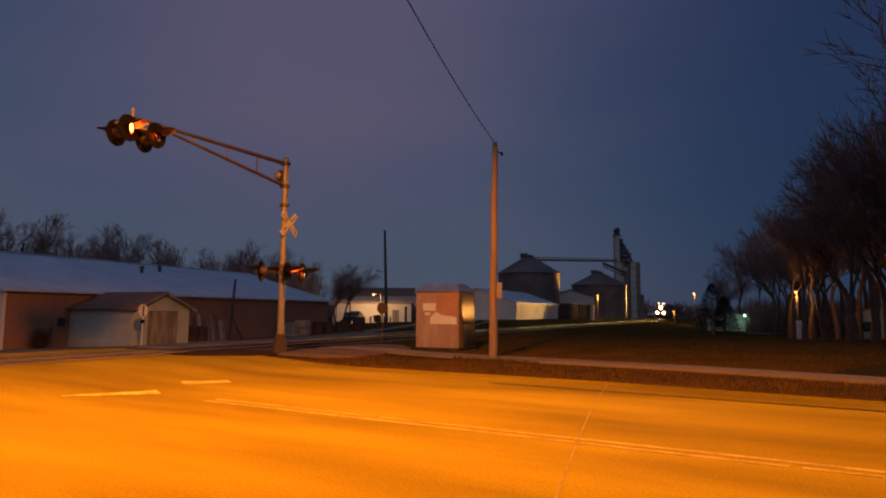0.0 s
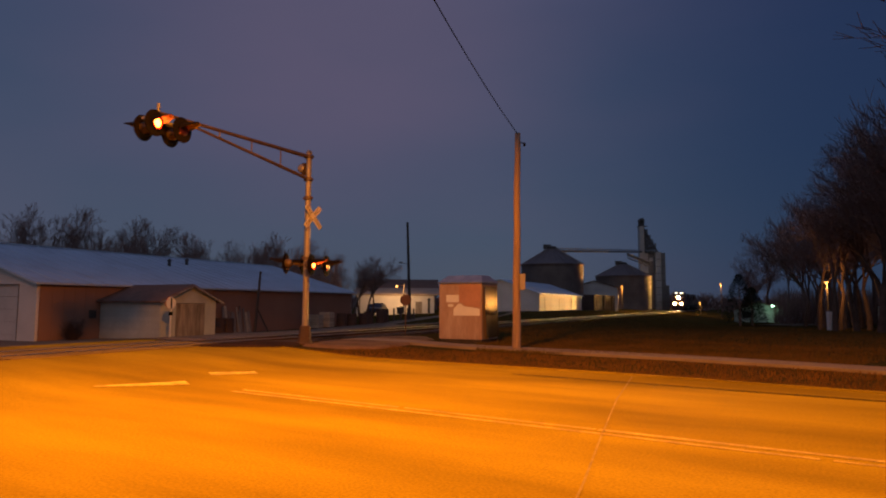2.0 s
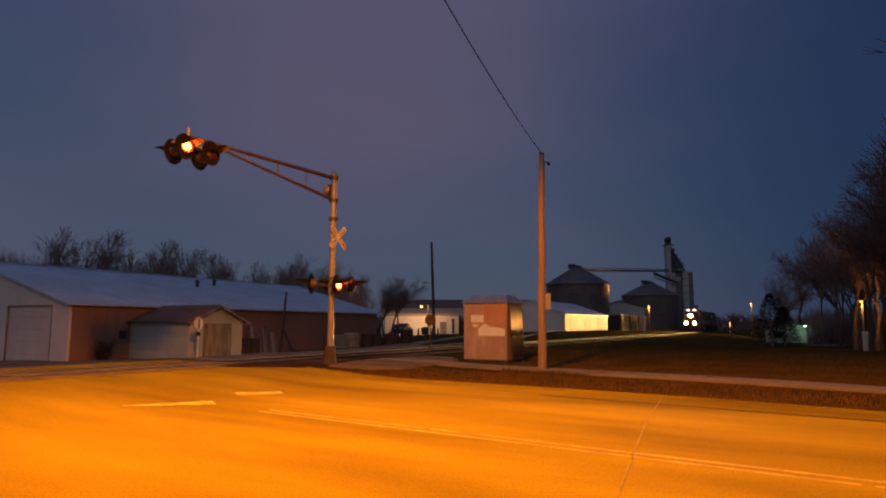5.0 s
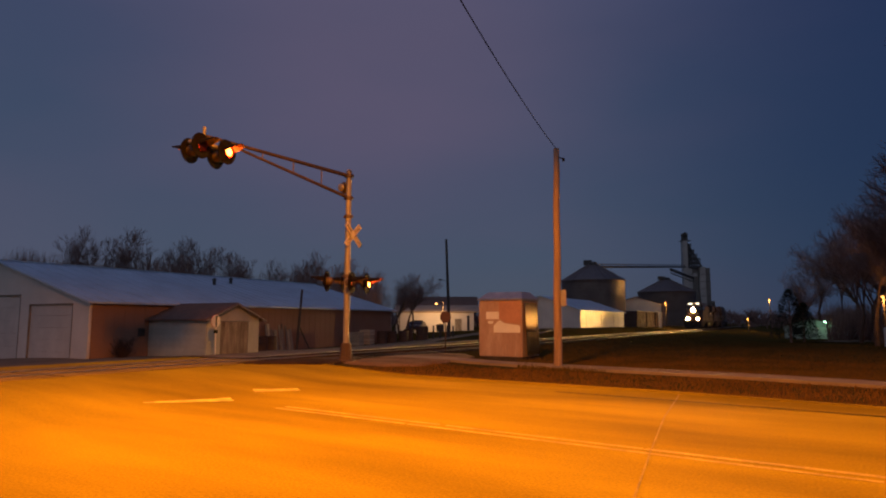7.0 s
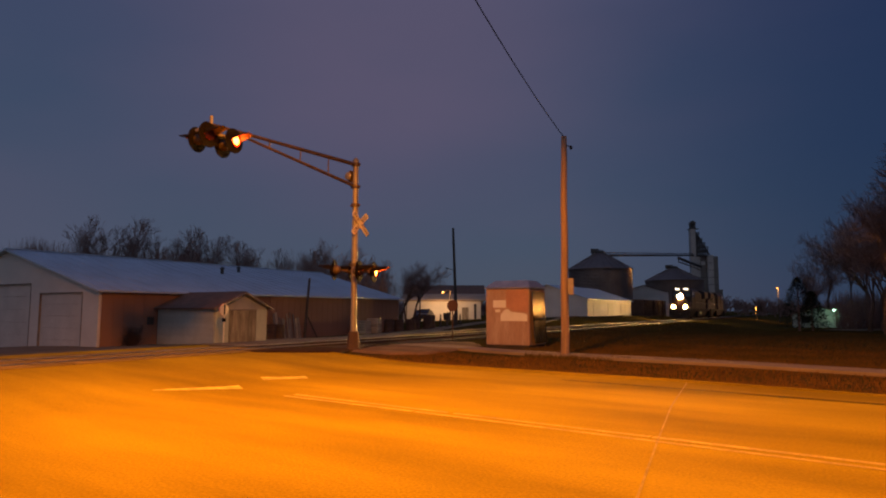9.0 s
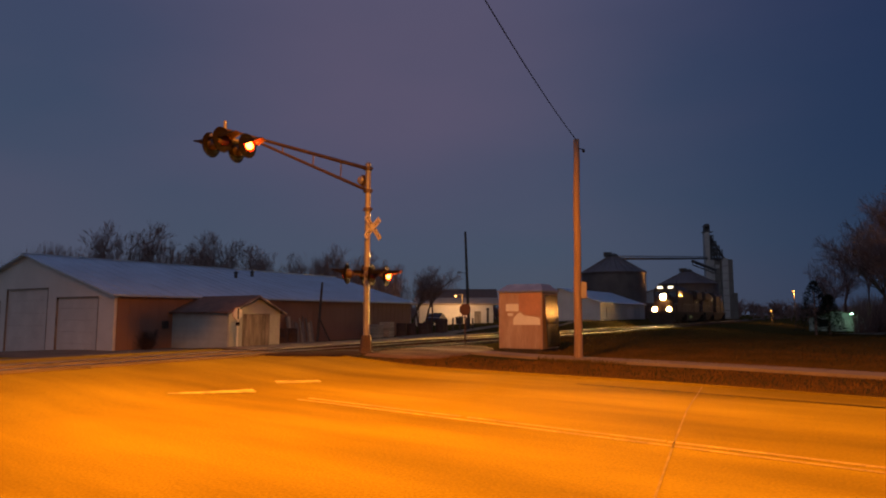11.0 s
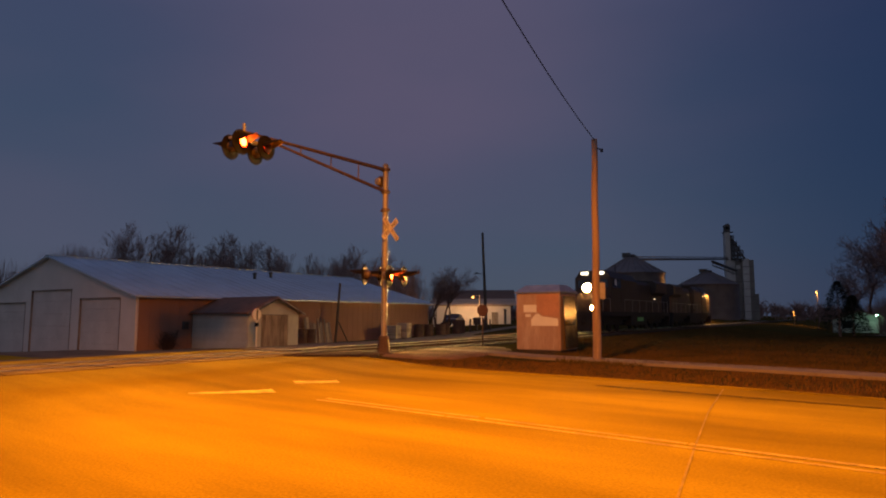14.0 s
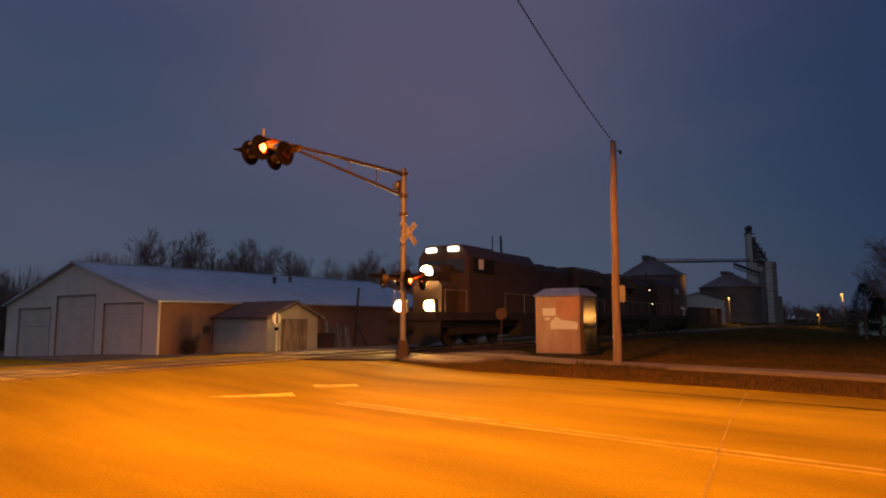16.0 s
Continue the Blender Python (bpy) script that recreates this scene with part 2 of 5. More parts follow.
# glow of enlarged lamp glasses, standing in for the bloom round the bulbs
M_HEADBLOOM = mat("headlight_bloom_glow", (1, 1, 1), 0.3, emit=(1.0, 0.56, 0.16), strength=600.0)
M_DITCH = mat("ditch_light_bulb_glow", (1, 1, 1), 0.3, emit=(1.0, 0.60, 0.20), strength=2500.0)
M_NUMBER = mat("number_board_glow", (1, 1, 1), 0.3, emit=(1.0, 0.86, 0.62), strength=3.2)
M_MARKER = mat("small_lamp_glow", (1, 1, 1), 0.3, emit=(1.0, 0.7, 0.4), strength=6.0)
M_GREEN = mat("green_gauge_light", (0.05, 0.2, 0.03), 0.3, emit=(0.45, 1.0, 0.30), strength=0.012)
M_SODIUM = mat("sodium_lamp_glow", (0.04, 0.03, 0.02), 0.3, emit=(1.0, 0.40, 0.07), strength=2.6)
M_MERCURY = mat("green_white_lamp_glow", (0.6, 1, 0.8), 0.3, emit=(0.55, 1.0, 0.72), strength=12.0)
# aluminium darkened for signal parts that get less lamplight than the mast
M_ARM = mat("shade_dimmed_aluminium", (0.13, 0.085, 0.065), 0.55, 0.35, var=0.3, scale=4.0, fine=60.0, bump=0.05)
M_SOIL = mat("dark_oily_soil", (0.055, 0.028, 0.016), 0.95, var=0.5, scale=1.2, fine=16.0, color2=(0.028, 0.016, 0.010), bump=0.8, spec=0.05)
M_DOORGALV = mat("rippled_bright_galvanising", (0.42, 0.34, 0.23), 0.15, 1.0, var=0.35, scale=2.0, fine=5.0, stretch=(2.5, 2.5, 0.3), bump=0.12)
M_RUSTDARK = mat("dark_rusted_steel", (0.10, 0.06, 0.045), 0.85, 0.2, var=0.4, scale=1.5, fine=15.0)
M_POLEDARK = mat("dark_pole_timber", (0.09, 0.07, 0.055), 0.9, var=0.4, scale=3.0, stretch=(4, 4, 0.3))
M_OLDPALE = mat("pale_crate_boards", (0.52, 0.44, 0.32), 0.8, var=0.3, scale=2.0, island=0.3)
# bright yellow metal whose colour stands in for glints on handle and chain
M_GLINT = mat("yellow_glint_metal", (0.85, 0.62, 0.18), 0.24, 1.0, var=0.2, scale=8.0)
M_STEEL = mat("grain_bin_steel", (0.23, 0.18, 0.15), 0.5, 0.6, var=0.3, scale=0.5, fine=8.0, bump=0.05)
M_PALEGALV = mat("pale_weathered_sheeting", (0.46, 0.45, 0.43), 0.6, 0.2, var=0.25, scale=0.6, fine=8.0, bump=0.05)
M_CONCRETE = mat("elevator_concrete", (0.19, 0.18, 0.165), 0.85, var=0.3, scale=0.3, fine=6.0)
M_DARKSTEEL = mat("dark_structural_steel", (0.10, 0.095, 0.09), 0.6, 0.5, var=0.3, scale=2.0)
# bark colour lightened in place of haze before the distant trees
M_BARK = mat("haze_lightened_bark", (0.31, 0.195, 0.165), 0.95, var=0.4, scale=2.0, fine=20.0, bump=0.4, spec=0.1)
M_TRUNK = mat("dark_trunk_bark", (0.16, 0.10, 0.075), 0.95, var=0.4, scale=2.0, fine=20.0, bump=0.4, spec=0.1)
M_BUSH = mat("dark_evergreen_needles", (0.035, 0.045, 0.028), 0.9, var=0.4, scale=3.0, spec=0.1)
M_REDSIGN = mat("stop_sign_red", (0.45, 0.03, 0.03), 0.4, var=0.15, scale=4.0)
M_SIGNBACK = mat("bare_sign_aluminium", (0.82, 0.80, 0.74), 0.5, 0.1, var=0.15, scale=6.0)
M_SIGNWHITE = mat("reflective_white_sheeting", (0.62, 0.55, 0.45), 0.4, var=0.1, scale=8.0)
M_INK = mat("black_sign_ink", (0.03, 0.025, 0.02), 0.6, var=0.1)


# ---- mesh helpers ----
def part(name, bm, material, parent=None, label="", smooth_shade=False):
    me = bpy.data.meshes.new(name)
    bm.normal_update()
    bm.to_mesh(me)
    bm.free()
    for m in material if isinstance(material, (list, tuple)) else (material,):
        me.materials.append(m)
    if smooth_shade:
        for p in me.polygons:
            p.use_smooth = True
    ob = new(name, me)
    if parent:
        ob.parent = parent
    if label:
        ob["label"] = label
    return ob


def thing(name, m, label, category, group="", kind=""):
    ob = new(name)
    ob.empty_display_size = 0.3
    ob.matrix_world = m
    return tagged(ob, label, category, group, kind)


def box(bm, x0, x1, y0, y1, z0, z1, m=None, idx=0, bevel=0.0):
    t = bmesh.new() if bevel else bm
    vs = [t.verts.new((x, y, z)) for z in (z0, z1) for x, y in ((x0, y0), (x1, y0), (x1, y1), (x0, y1))]
    fs = [t.faces.new([vs[i] for i in q]) for q in ((3, 2, 1, 0), (4, 5, 6, 7), (0, 1, 5, 4), (1, 2, 6, 5), (2, 3, 7, 6), (3, 0, 4, 7))]
    if bevel:
        bmesh.ops.bevel(t, geom=t.edges[:], offset=bevel, segments=2, affect="EDGES")
        me = bpy.data.meshes.new("tmp")
        t.to_mesh(me)
        t.free()
        n0 = len(bm.verts)
        bm.from_mesh(me)
        bpy.data.meshes.remove(me)
        bm.verts.ensure_lookup_table()
        vs = bm.verts[n0:]
        fs = []
    if m is not None:
        for v in vs:
            v.co = m @ v.co
    for f in fs:
        f.material_index = idx
    return bm


def tube(bm, a, b, r0, r1=None, n=10, caps=True):
    a, b = Vector(a), Vector(b)
    r1 = r0 if r1 is None else r1
    q = (b - a).to_track_quat("Z", "Y").to_matrix()
    rings = []
    for c, r in ((a, r0), (b, r1)):
        rings.append([bm.verts.new(c + q @ Vector((r * math.cos(k * math.tau / n), r * math.sin(k * math.tau / n), 0))) for k in range(n)])
    for k in range(n):
        bm.faces.new((rings[0][k], rings[0][(k + 1) % n], rings[1][(k + 1) % n], rings[1][k]))
    if caps:
        bm.faces.new(rings[0][::-1])
        bm.faces.new(rings[1])
    return bm


def lathe(bm, profile, n=24, m=None, cap=True):
    rings = [[bm.verts.new((r * math.cos(k * math.tau / n), r * math.sin(k * math.tau / n), z)) for k in range(n)] for r, z in profile]
    for a, b in zip(rings, rings[1:]):
        for k in range(n):
            bm.faces.new((a[k], a[(k + 1) % n], b[(k + 1) % n], b[k]))
    if cap:
        bm.faces.new(rings[0][::-1])
        bm.faces.new(rings[-1])
    if m is not None:
        for r in rings:
            for v in r:
                v.co = m @ v.co
    return bm


def prism(bm, outline, y0, y1, m=None):
    """An outline in x, z pushed along y."""
    a = [bm.verts.new((x, y0, z)) for x, z in outline]
    b = [bm.verts.new((x, y1, z)) for x, z in outline]
    bm.faces.new(a)
    bm.faces.new(b[::-1])
    for k in range(len(a)):
        j = (k + 1) % len(a)
        bm.faces.new((a[j], a[k], b[k], b[j]))
    if m is not None:
        for v in a + b:
            v.co = m @ v.co
    return bm


def B():
    return bmesh.new()


def ribbon(pts, width, z, thick=0.0, step=1.0):
    """A strip draped over the ground along plan points."""
    bm = B()
    line = []
    for a, b in zip(pts, pts[1:]):
        a, b = Vector(a), Vector(b)
        k = max(1, int((b - a).length / step))
        line += [a.lerp(b, i / k) for i in range(k)]
    line.append(Vector(pts[-1]))
    prev = None
    for i, c in enumerate(line):
        t = (line[min(i + 1, len(line) - 1)] - line[max(i - 1, 0)]).normalized()
        side = Vector((-t.y, t.x)) * width / 2
        row = []
        for q in (c + side, c - side):
            h = height(q.x, q.y) + z
            row.append(bm.verts.new((q.x, q.y, h)))
            if thick:
                row.append(bm.verts.new((q.x, q.y, h - thick)))
        if prev:
            if thick:
                bm.faces.new((prev[0], prev[2], row[2], row[0]))
                bm.faces.new((prev[0], row[0], row[1], prev[1]))
                bm.faces.new((prev[2], prev[3], row[3], row[2]))
            else:
                bm.faces.new((prev[0], prev[1], row[1], row[0]))
        prev = row
    return bm


# ---- ground, road, pavement ----
def build_ground():
    def steps(fine, far):
        v, x, d = [0.0], 0.0, fine
        while x < far:
            x += d
            v.append(x)
            if x > 90:
                d *= 1.35
        return [-q for q in v[:0:-1]] + v
    xs, ys = steps(2.0, 2500), steps(2.0, 2500)
    bm = B()
    grid = []
    for y in ys:
        row = []
        for x in xs:
            row.append(bm.verts.new((x, y, height(x, y) - 0.06)))
        grid.append(row)
    for r0, r1 in zip(grid, grid[1:]):
        for k in range(len(xs) - 1):
            bm.faces.new((r0[k], r0[k + 1], r1[k + 1], r1[k]))
    ob = part("ground", bm, M_GRASS, smooth_shade=True)
    tagged(ob, "flat ground of short dry winter grass", "ground", kind="structure")


def sheet(name, s0, s1, n0, n1, z, material, label, ds=1.5, dn=1.5):
    bm = B()
    ns, nn = max(1, int((s1 - s0) / ds)), max(1, int(((n1(0.0) if callable(n1) else n1) - n0) / dn))
    g = []
    for i in range(ns + 1):
        s = s0 + (s1 - s0) * i / ns
        row, far = [], n1(s) if callable(n1) else n1
        for j in range(nn + 1):
            q = road_xy(s, n0 + (far - n0) * j / nn)
            row.append(bm.verts.new((q.x, q.y, height(q.x, q.y) + z)))
        g.append(row)
    for a, b in zip(g, g[1:]):
        for j in range(nn):
            bm.faces.new((a[j], b[j], b[j + 1], a[j + 1]))
    ob = part(name, bm, material, smooth_shade=True)
    return tagged(ob, label, name.replace("_", " "), kind="structure")


def build_road():
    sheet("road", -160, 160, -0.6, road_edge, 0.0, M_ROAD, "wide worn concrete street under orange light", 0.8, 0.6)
    # kerb along the far side, ending at the crossing
    bm = ribbon([road_xy(s, road_edge(s) - 0.1) for s in (-15.5, -12, -8, -6, -5, -4, -3, -2, -1, 0, 1, 2, 3, 160)], 0.18, 0.03, 0.2, 1.0)
    tagged(part("kerb", bm, M_ROAD), "low worn concrete kerb", "kerb", kind="structure")
    bm = ribbon([road_xy(-6.5, 13.45), road_xy(-2.0, 13.25), road_xy(2.0, 13.1), road_xy(60, 13.1)], 0.10, 0.012, 0, 1.0)
    tagged(part("gutter_seam", bm, M_SEAM), "dark seam between street and concrete gutter", "road joint", kind="structure")
    # double centre line
    rnd = random.Random(3)
    for off in (-0.12, 0.12):
        s = -9.5
        while s < 60:
            e = s + rnd.uniform(2.0, 6.5)
            drift = lambda v: 8.05 - 0.09 * smooth(-9, 2, v) + off
            bm = ribbon([road_xy(s, drift(s)), road_xy(e, drift(e))], rnd.uniform(0.075, 0.11), 0.006, 0, 0.6)
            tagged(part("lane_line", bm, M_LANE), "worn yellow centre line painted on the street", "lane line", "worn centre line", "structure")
            s = e + rnd.choice((0.03, 0.05, 0.12))
    bm = ribbon([(0.55, 4.3), (1.02, 5.79), (1.72, 8.21), (2.57, 11.07), (3.75, 14.6)], 0.024, 0.006, 0, 0.7)
    tagged(part("tar_joint", bm, M_TAR), "dark tarred joint across the street", "road joint", kind="structure")
    for a, b, w0, w1 in (((-7.0, 11.86), (-5.6, 12.74), 0.12, 0.60), ((-5.75, 14.22), (-4.85, 14.72), 0.52, 0.46)):
        a, b = Vector(a), Vector(b)
        side = Vector((a.y - b.y, b.x - a.x)).normalized()
        bm, last = B(), None
        for k in range(17):
            u = k / 16
            row = []
            for s in (1, -1):
                frayed = (w0 + (w1 - w0) * u) / 2 * (1 + rnd.uniform(-0.28, 0.12))
                q = a.lerp(b, u) + side * s * frayed
                row.append(bm.verts.new((q.x, q.y, height(q.x, q.y) + 0.009)))
            if last:
                bm.faces.new((last[0], last[1], row[1], row[0]))
            last = row
        bmesh.ops.recalc_face_normals(bm, faces=bm.faces)
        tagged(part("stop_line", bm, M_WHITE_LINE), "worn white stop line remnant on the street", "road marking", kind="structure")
    bm = ribbon([(30, -3.0), (9.6, 17.6), (6.8, 20.1), (1.9, 23.4), (-1.8, 26.2), (-4.6, 27.4), (-9.3, 27.6)], 1.4, 0.03, 0.1, 0.7)
    tagged(part("pavement", bm, M_WALK), "narrow concrete pavement between verge and field", "pavement", kind="structure")


def build_track():
    for s0, s1 in ((-200, -20.15), (16.5, 500)):
        bm = ribbon([track_xy(s0, TRACK_P), track_xy(s1, TRACK_P)], 4.2, 0.03, 0.1, 2.5)
        tagged(part("ballast", bm, M_BALLAST), "dark stone ballast bed under the track", "ballast", kind="structure")
    # timber sleepers, the nearest ones singly
    tie = B()
    box(tie, -1.3, 1.3, -0.11, 0.11, -0.10, 0.04, bevel=0.015)
    first = part("sleeper", tie, M_TIE)
    for k in range(200):
        c = track_xy(16.9 + k * 0.56, TRACK_P)
        ob = first if k == 0 else new("sleeper", first.data)
        ob.matrix_world = pose(c.x, c.y, 0.10, 0, 0, math.degrees(-TA) + (k * 7919 % 11 - 5) * 0.15)
        tagged(ob, "dark creosoted timber sleeper in the ballast", "sleeper", "sleepers of the track", "structure")
    for off in (-0.75, 0.75):
        bm = B()
        yaw = math.degrees(-TA)
        box(bm, -0.036, 0.036, -200, 500, RAIL_Z - 0.045, RAIL_Z)
        box(bm, -0.012, 0.012, -200, 500, RAIL_Z - 0.14, RAIL_Z - 0.045, idx=1)
        box(bm, -0.07, 0.07, -200, 500, RAIL_Z - 0.16, RAIL_Z - 0.14, idx=1)
        o = track_xy(0, TRACK_P + off)
        r = part("rail", bm, (M_RAIL, M_RUST))
        r.matrix_world = pose(o.x, o.y, 0, 0, 0, yaw)
        tagged(r, "steel rail with a polished running surface", "rail", "rails of the track", kind="structure")


# ---- crossing signal ----
def flasher(parent, m, name="flasher"):
    """A round signal unit that looks along its -y; returns the turning lamp disc."""
    u = new(name)
    u.parent = parent
    u.matrix_basis = m
    bm = B()
    lathe(bm, [(0.375, 0.0), (0.38, 0.012), (0.375, 0.025)], 28, pose(0, 0.02, 0, 90, 0, 0))
    part("backing_disc", bm, M_BLACK, u)
    bm = B()
    lathe(bm, [(0.17, 0.0), (0.17, 0.10), (0.12, 0.20), (0.05, 0.22)], 20, pose(0, 0.02, 0, -90, 0, 0))
    part("housing", bm, M_ARM, u)
    # hood: three quarters of a tube, black outside, inside coloured for the lens glow
    bm = B()
    n, pr = 18, None
    for k in range(n + 1):
        a = radians(5 + 170 * k / n)
        row = []
        for r in (0.190, 0.198):
            for y in (0.0, -0.12 - 0.44 * min(1.0, 1.5 * math.sin(a))):
                row.append(bm.verts.new((r * math.cos(a), y, r * math.sin(a))))
        if pr:
            for q in ((0, 1), (3, 2), (1, 3), (2, 0)):
                f = bm.faces.new((pr[q[0]], pr[q[1]], row[q[1]], row[q[0]]))
                f.material_index = 0 if q == (0, 1) else 1
        pr = row
    part("hood", bm, (M_HOOD, M_BLACK), u)
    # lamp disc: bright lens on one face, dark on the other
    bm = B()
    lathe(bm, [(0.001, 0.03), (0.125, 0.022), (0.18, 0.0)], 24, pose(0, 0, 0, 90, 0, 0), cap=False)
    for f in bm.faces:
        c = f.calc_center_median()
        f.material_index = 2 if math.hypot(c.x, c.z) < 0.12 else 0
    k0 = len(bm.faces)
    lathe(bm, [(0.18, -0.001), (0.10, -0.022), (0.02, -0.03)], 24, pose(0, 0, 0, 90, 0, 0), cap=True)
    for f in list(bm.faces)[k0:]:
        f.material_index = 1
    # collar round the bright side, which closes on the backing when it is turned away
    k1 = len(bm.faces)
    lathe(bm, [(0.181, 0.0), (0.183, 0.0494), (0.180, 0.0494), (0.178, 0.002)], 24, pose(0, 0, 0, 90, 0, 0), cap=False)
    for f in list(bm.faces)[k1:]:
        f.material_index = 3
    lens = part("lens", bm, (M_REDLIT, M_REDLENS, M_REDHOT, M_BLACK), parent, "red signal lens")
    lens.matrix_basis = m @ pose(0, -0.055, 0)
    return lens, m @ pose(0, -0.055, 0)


LENSES = []


def build_signal():
    base = Vector((-5.82, 22.91, height(-5.82, 22.91) - 0.02))
    yaw = math.degrees(math.atan2(ROAD.y, ROAD.x))
    th = thing("crossing_signal", pose(*base, 0, 0, yaw), "aluminium cantilever railway crossing signal with red flashers and crossbuck", "crossing signal")
    # local x along the road (to the right), local y across it and away; the arm reaches along -y
    bm = B()
    lathe(bm, [(0.34, 0.0), (0.34, 0.05), (0.26, 0.10), (0.19, 0.62), (0.17, 0.68)], 8)
    part("base", bm, M_RUSTDARK, th, "dark weathered cast base")
    bm = B()
    tube(bm, (0, 0, 0.6), (0, 0, 7.05), 0.115, 0.10, 16)
    lathe(bm, [(0.11, 7.05), (0.12, 7.07), (0.05, 7.15)], 16)
    part("mast", bm, M_ALU, th, smooth_shade=False)
    for z in (6.9, 6.05, 5.35, 3.12):
        bm = B()
        lathe(bm, [(0.10, z - 0.07), (0.155, z - 0.06), (0.155, z + 0.06), (0.10, z + 0.07)], 14)
        box(bm, -0.2, 0.2, -0.05, 0.05, z - 0.04, z + 0.04)
        part("clamp", bm, M_ARM, th)
    zt, tip = 6.9, -6.3
    bm = B()
    tube(bm, (0, 0.1, zt), (0, tip, zt + 0.06), 0.075, 0.045, 10)
    part("upper_chord", bm, M_ARM, th)
    bm = B()
    tube(bm, (0, 0.1, 6.05), (0, -5.2, zt - 0.03), 0.065, 0.04, 10)
    part("lower_chord", bm, M_ARM, th)
    for y in (-1.4, -2.7, -4.0):
        zl = 6.05 + (zt - 0.03 - 6.05) * (-y / 5.2)
        part("arm_strut", tube(B(), (0, y, zl), (0, y, zt + 0.02), 0.022, 0.022, 6), M_ARM, th)
    bm = B()
    box(bm, -0.34, -0.10, -0.16, 0.10, 6.24, 6.68, bevel=0.07)
    bell = part("bell", bm, M_ARM, th, "grey crossing bell housing")
    part("gong", lathe(B(), [(0.15, 0.0), (0.155, 0.03), (0.11, 0.07), (0.03, 0.085)], 20, pose(-0.22, -0.17, 6.46, 90, 0, 0)), M_ALU, bell, "round metal gong")
    # hanger at the end of the arm
    bm = B()
    tube(bm, (0, -6.15, 6.40), (0, -6.15, 7.22), 0.05, 0.05, 10)
    box(bm, -0.10, 0.10, -6.6, -5.4, 6.66, 6.73)
    part("lamp_hanger", bm, M_ALU, th)
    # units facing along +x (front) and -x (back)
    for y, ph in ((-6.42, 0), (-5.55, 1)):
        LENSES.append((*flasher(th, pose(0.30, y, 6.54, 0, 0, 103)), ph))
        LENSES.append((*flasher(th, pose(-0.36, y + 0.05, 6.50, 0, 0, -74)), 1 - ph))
    # pair on the mast
    bm = B()
    box(bm, 0.46, 0.54, -0.45, 0.8, 2.82, 2.90)
    box(bm, -0.40, -0.32, -0.8, 0.45, 2.88, 2.96)
    part("lamp_bar", bm, M_ARM, th)
    part("lamp_crossarm", box(B(), -0.42, 0.56, -0.05, 0.05, 2.84, 2.94), M_ARM, th)
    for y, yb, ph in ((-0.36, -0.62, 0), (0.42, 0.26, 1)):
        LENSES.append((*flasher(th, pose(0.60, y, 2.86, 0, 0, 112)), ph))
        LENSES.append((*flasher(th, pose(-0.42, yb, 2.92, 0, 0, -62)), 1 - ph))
    build_crossbuck(th)


def build_crossbuck(th):
    for k, a in enumerate((-45, 45)):
        bm = B()
        box(bm, -0.54, 0.54, -0.012, 0.012, -0.10, 0.10)
        b = part("crossbuck_blade", bm, M_SIGNWHITE, th, "white reflective crossbuck blade")
        # faces along +x of the signal
        b.matrix_basis = pose(0.16 + 0.03 * k, 0.10, 4.65, 0, 0, 90) @ pose(0, 0, 0, 0, a, 0)
        words = ("RAIL", "ROAD") if k else ("CROSSING",)
        for w in words:
            cu = bpy.data.curves.new("letters", "FONT")
            cu.body, cu.size, cu.align_x, cu.align_y = w, 0.19, "CENTER", "CENTER"
            cu.extrude = 0.003
            tmp = bpy.data.objects.new("letters", cu)
            me = bpy.data.meshes.new_from_object(tmp)
            bpy.data.objects.remove(tmp)
            me.materials.clear()
            me.materials.append(M_INK)
            ob = new("letters", me)
            ob.parent = b
            ob["label"] = "black letters " + w
            x = 0 if not k else (-0.31 if w == "RAIL" else 0.31)
            ob.matrix_basis = pose(x, -0.017, 0, 90, 0, 0)


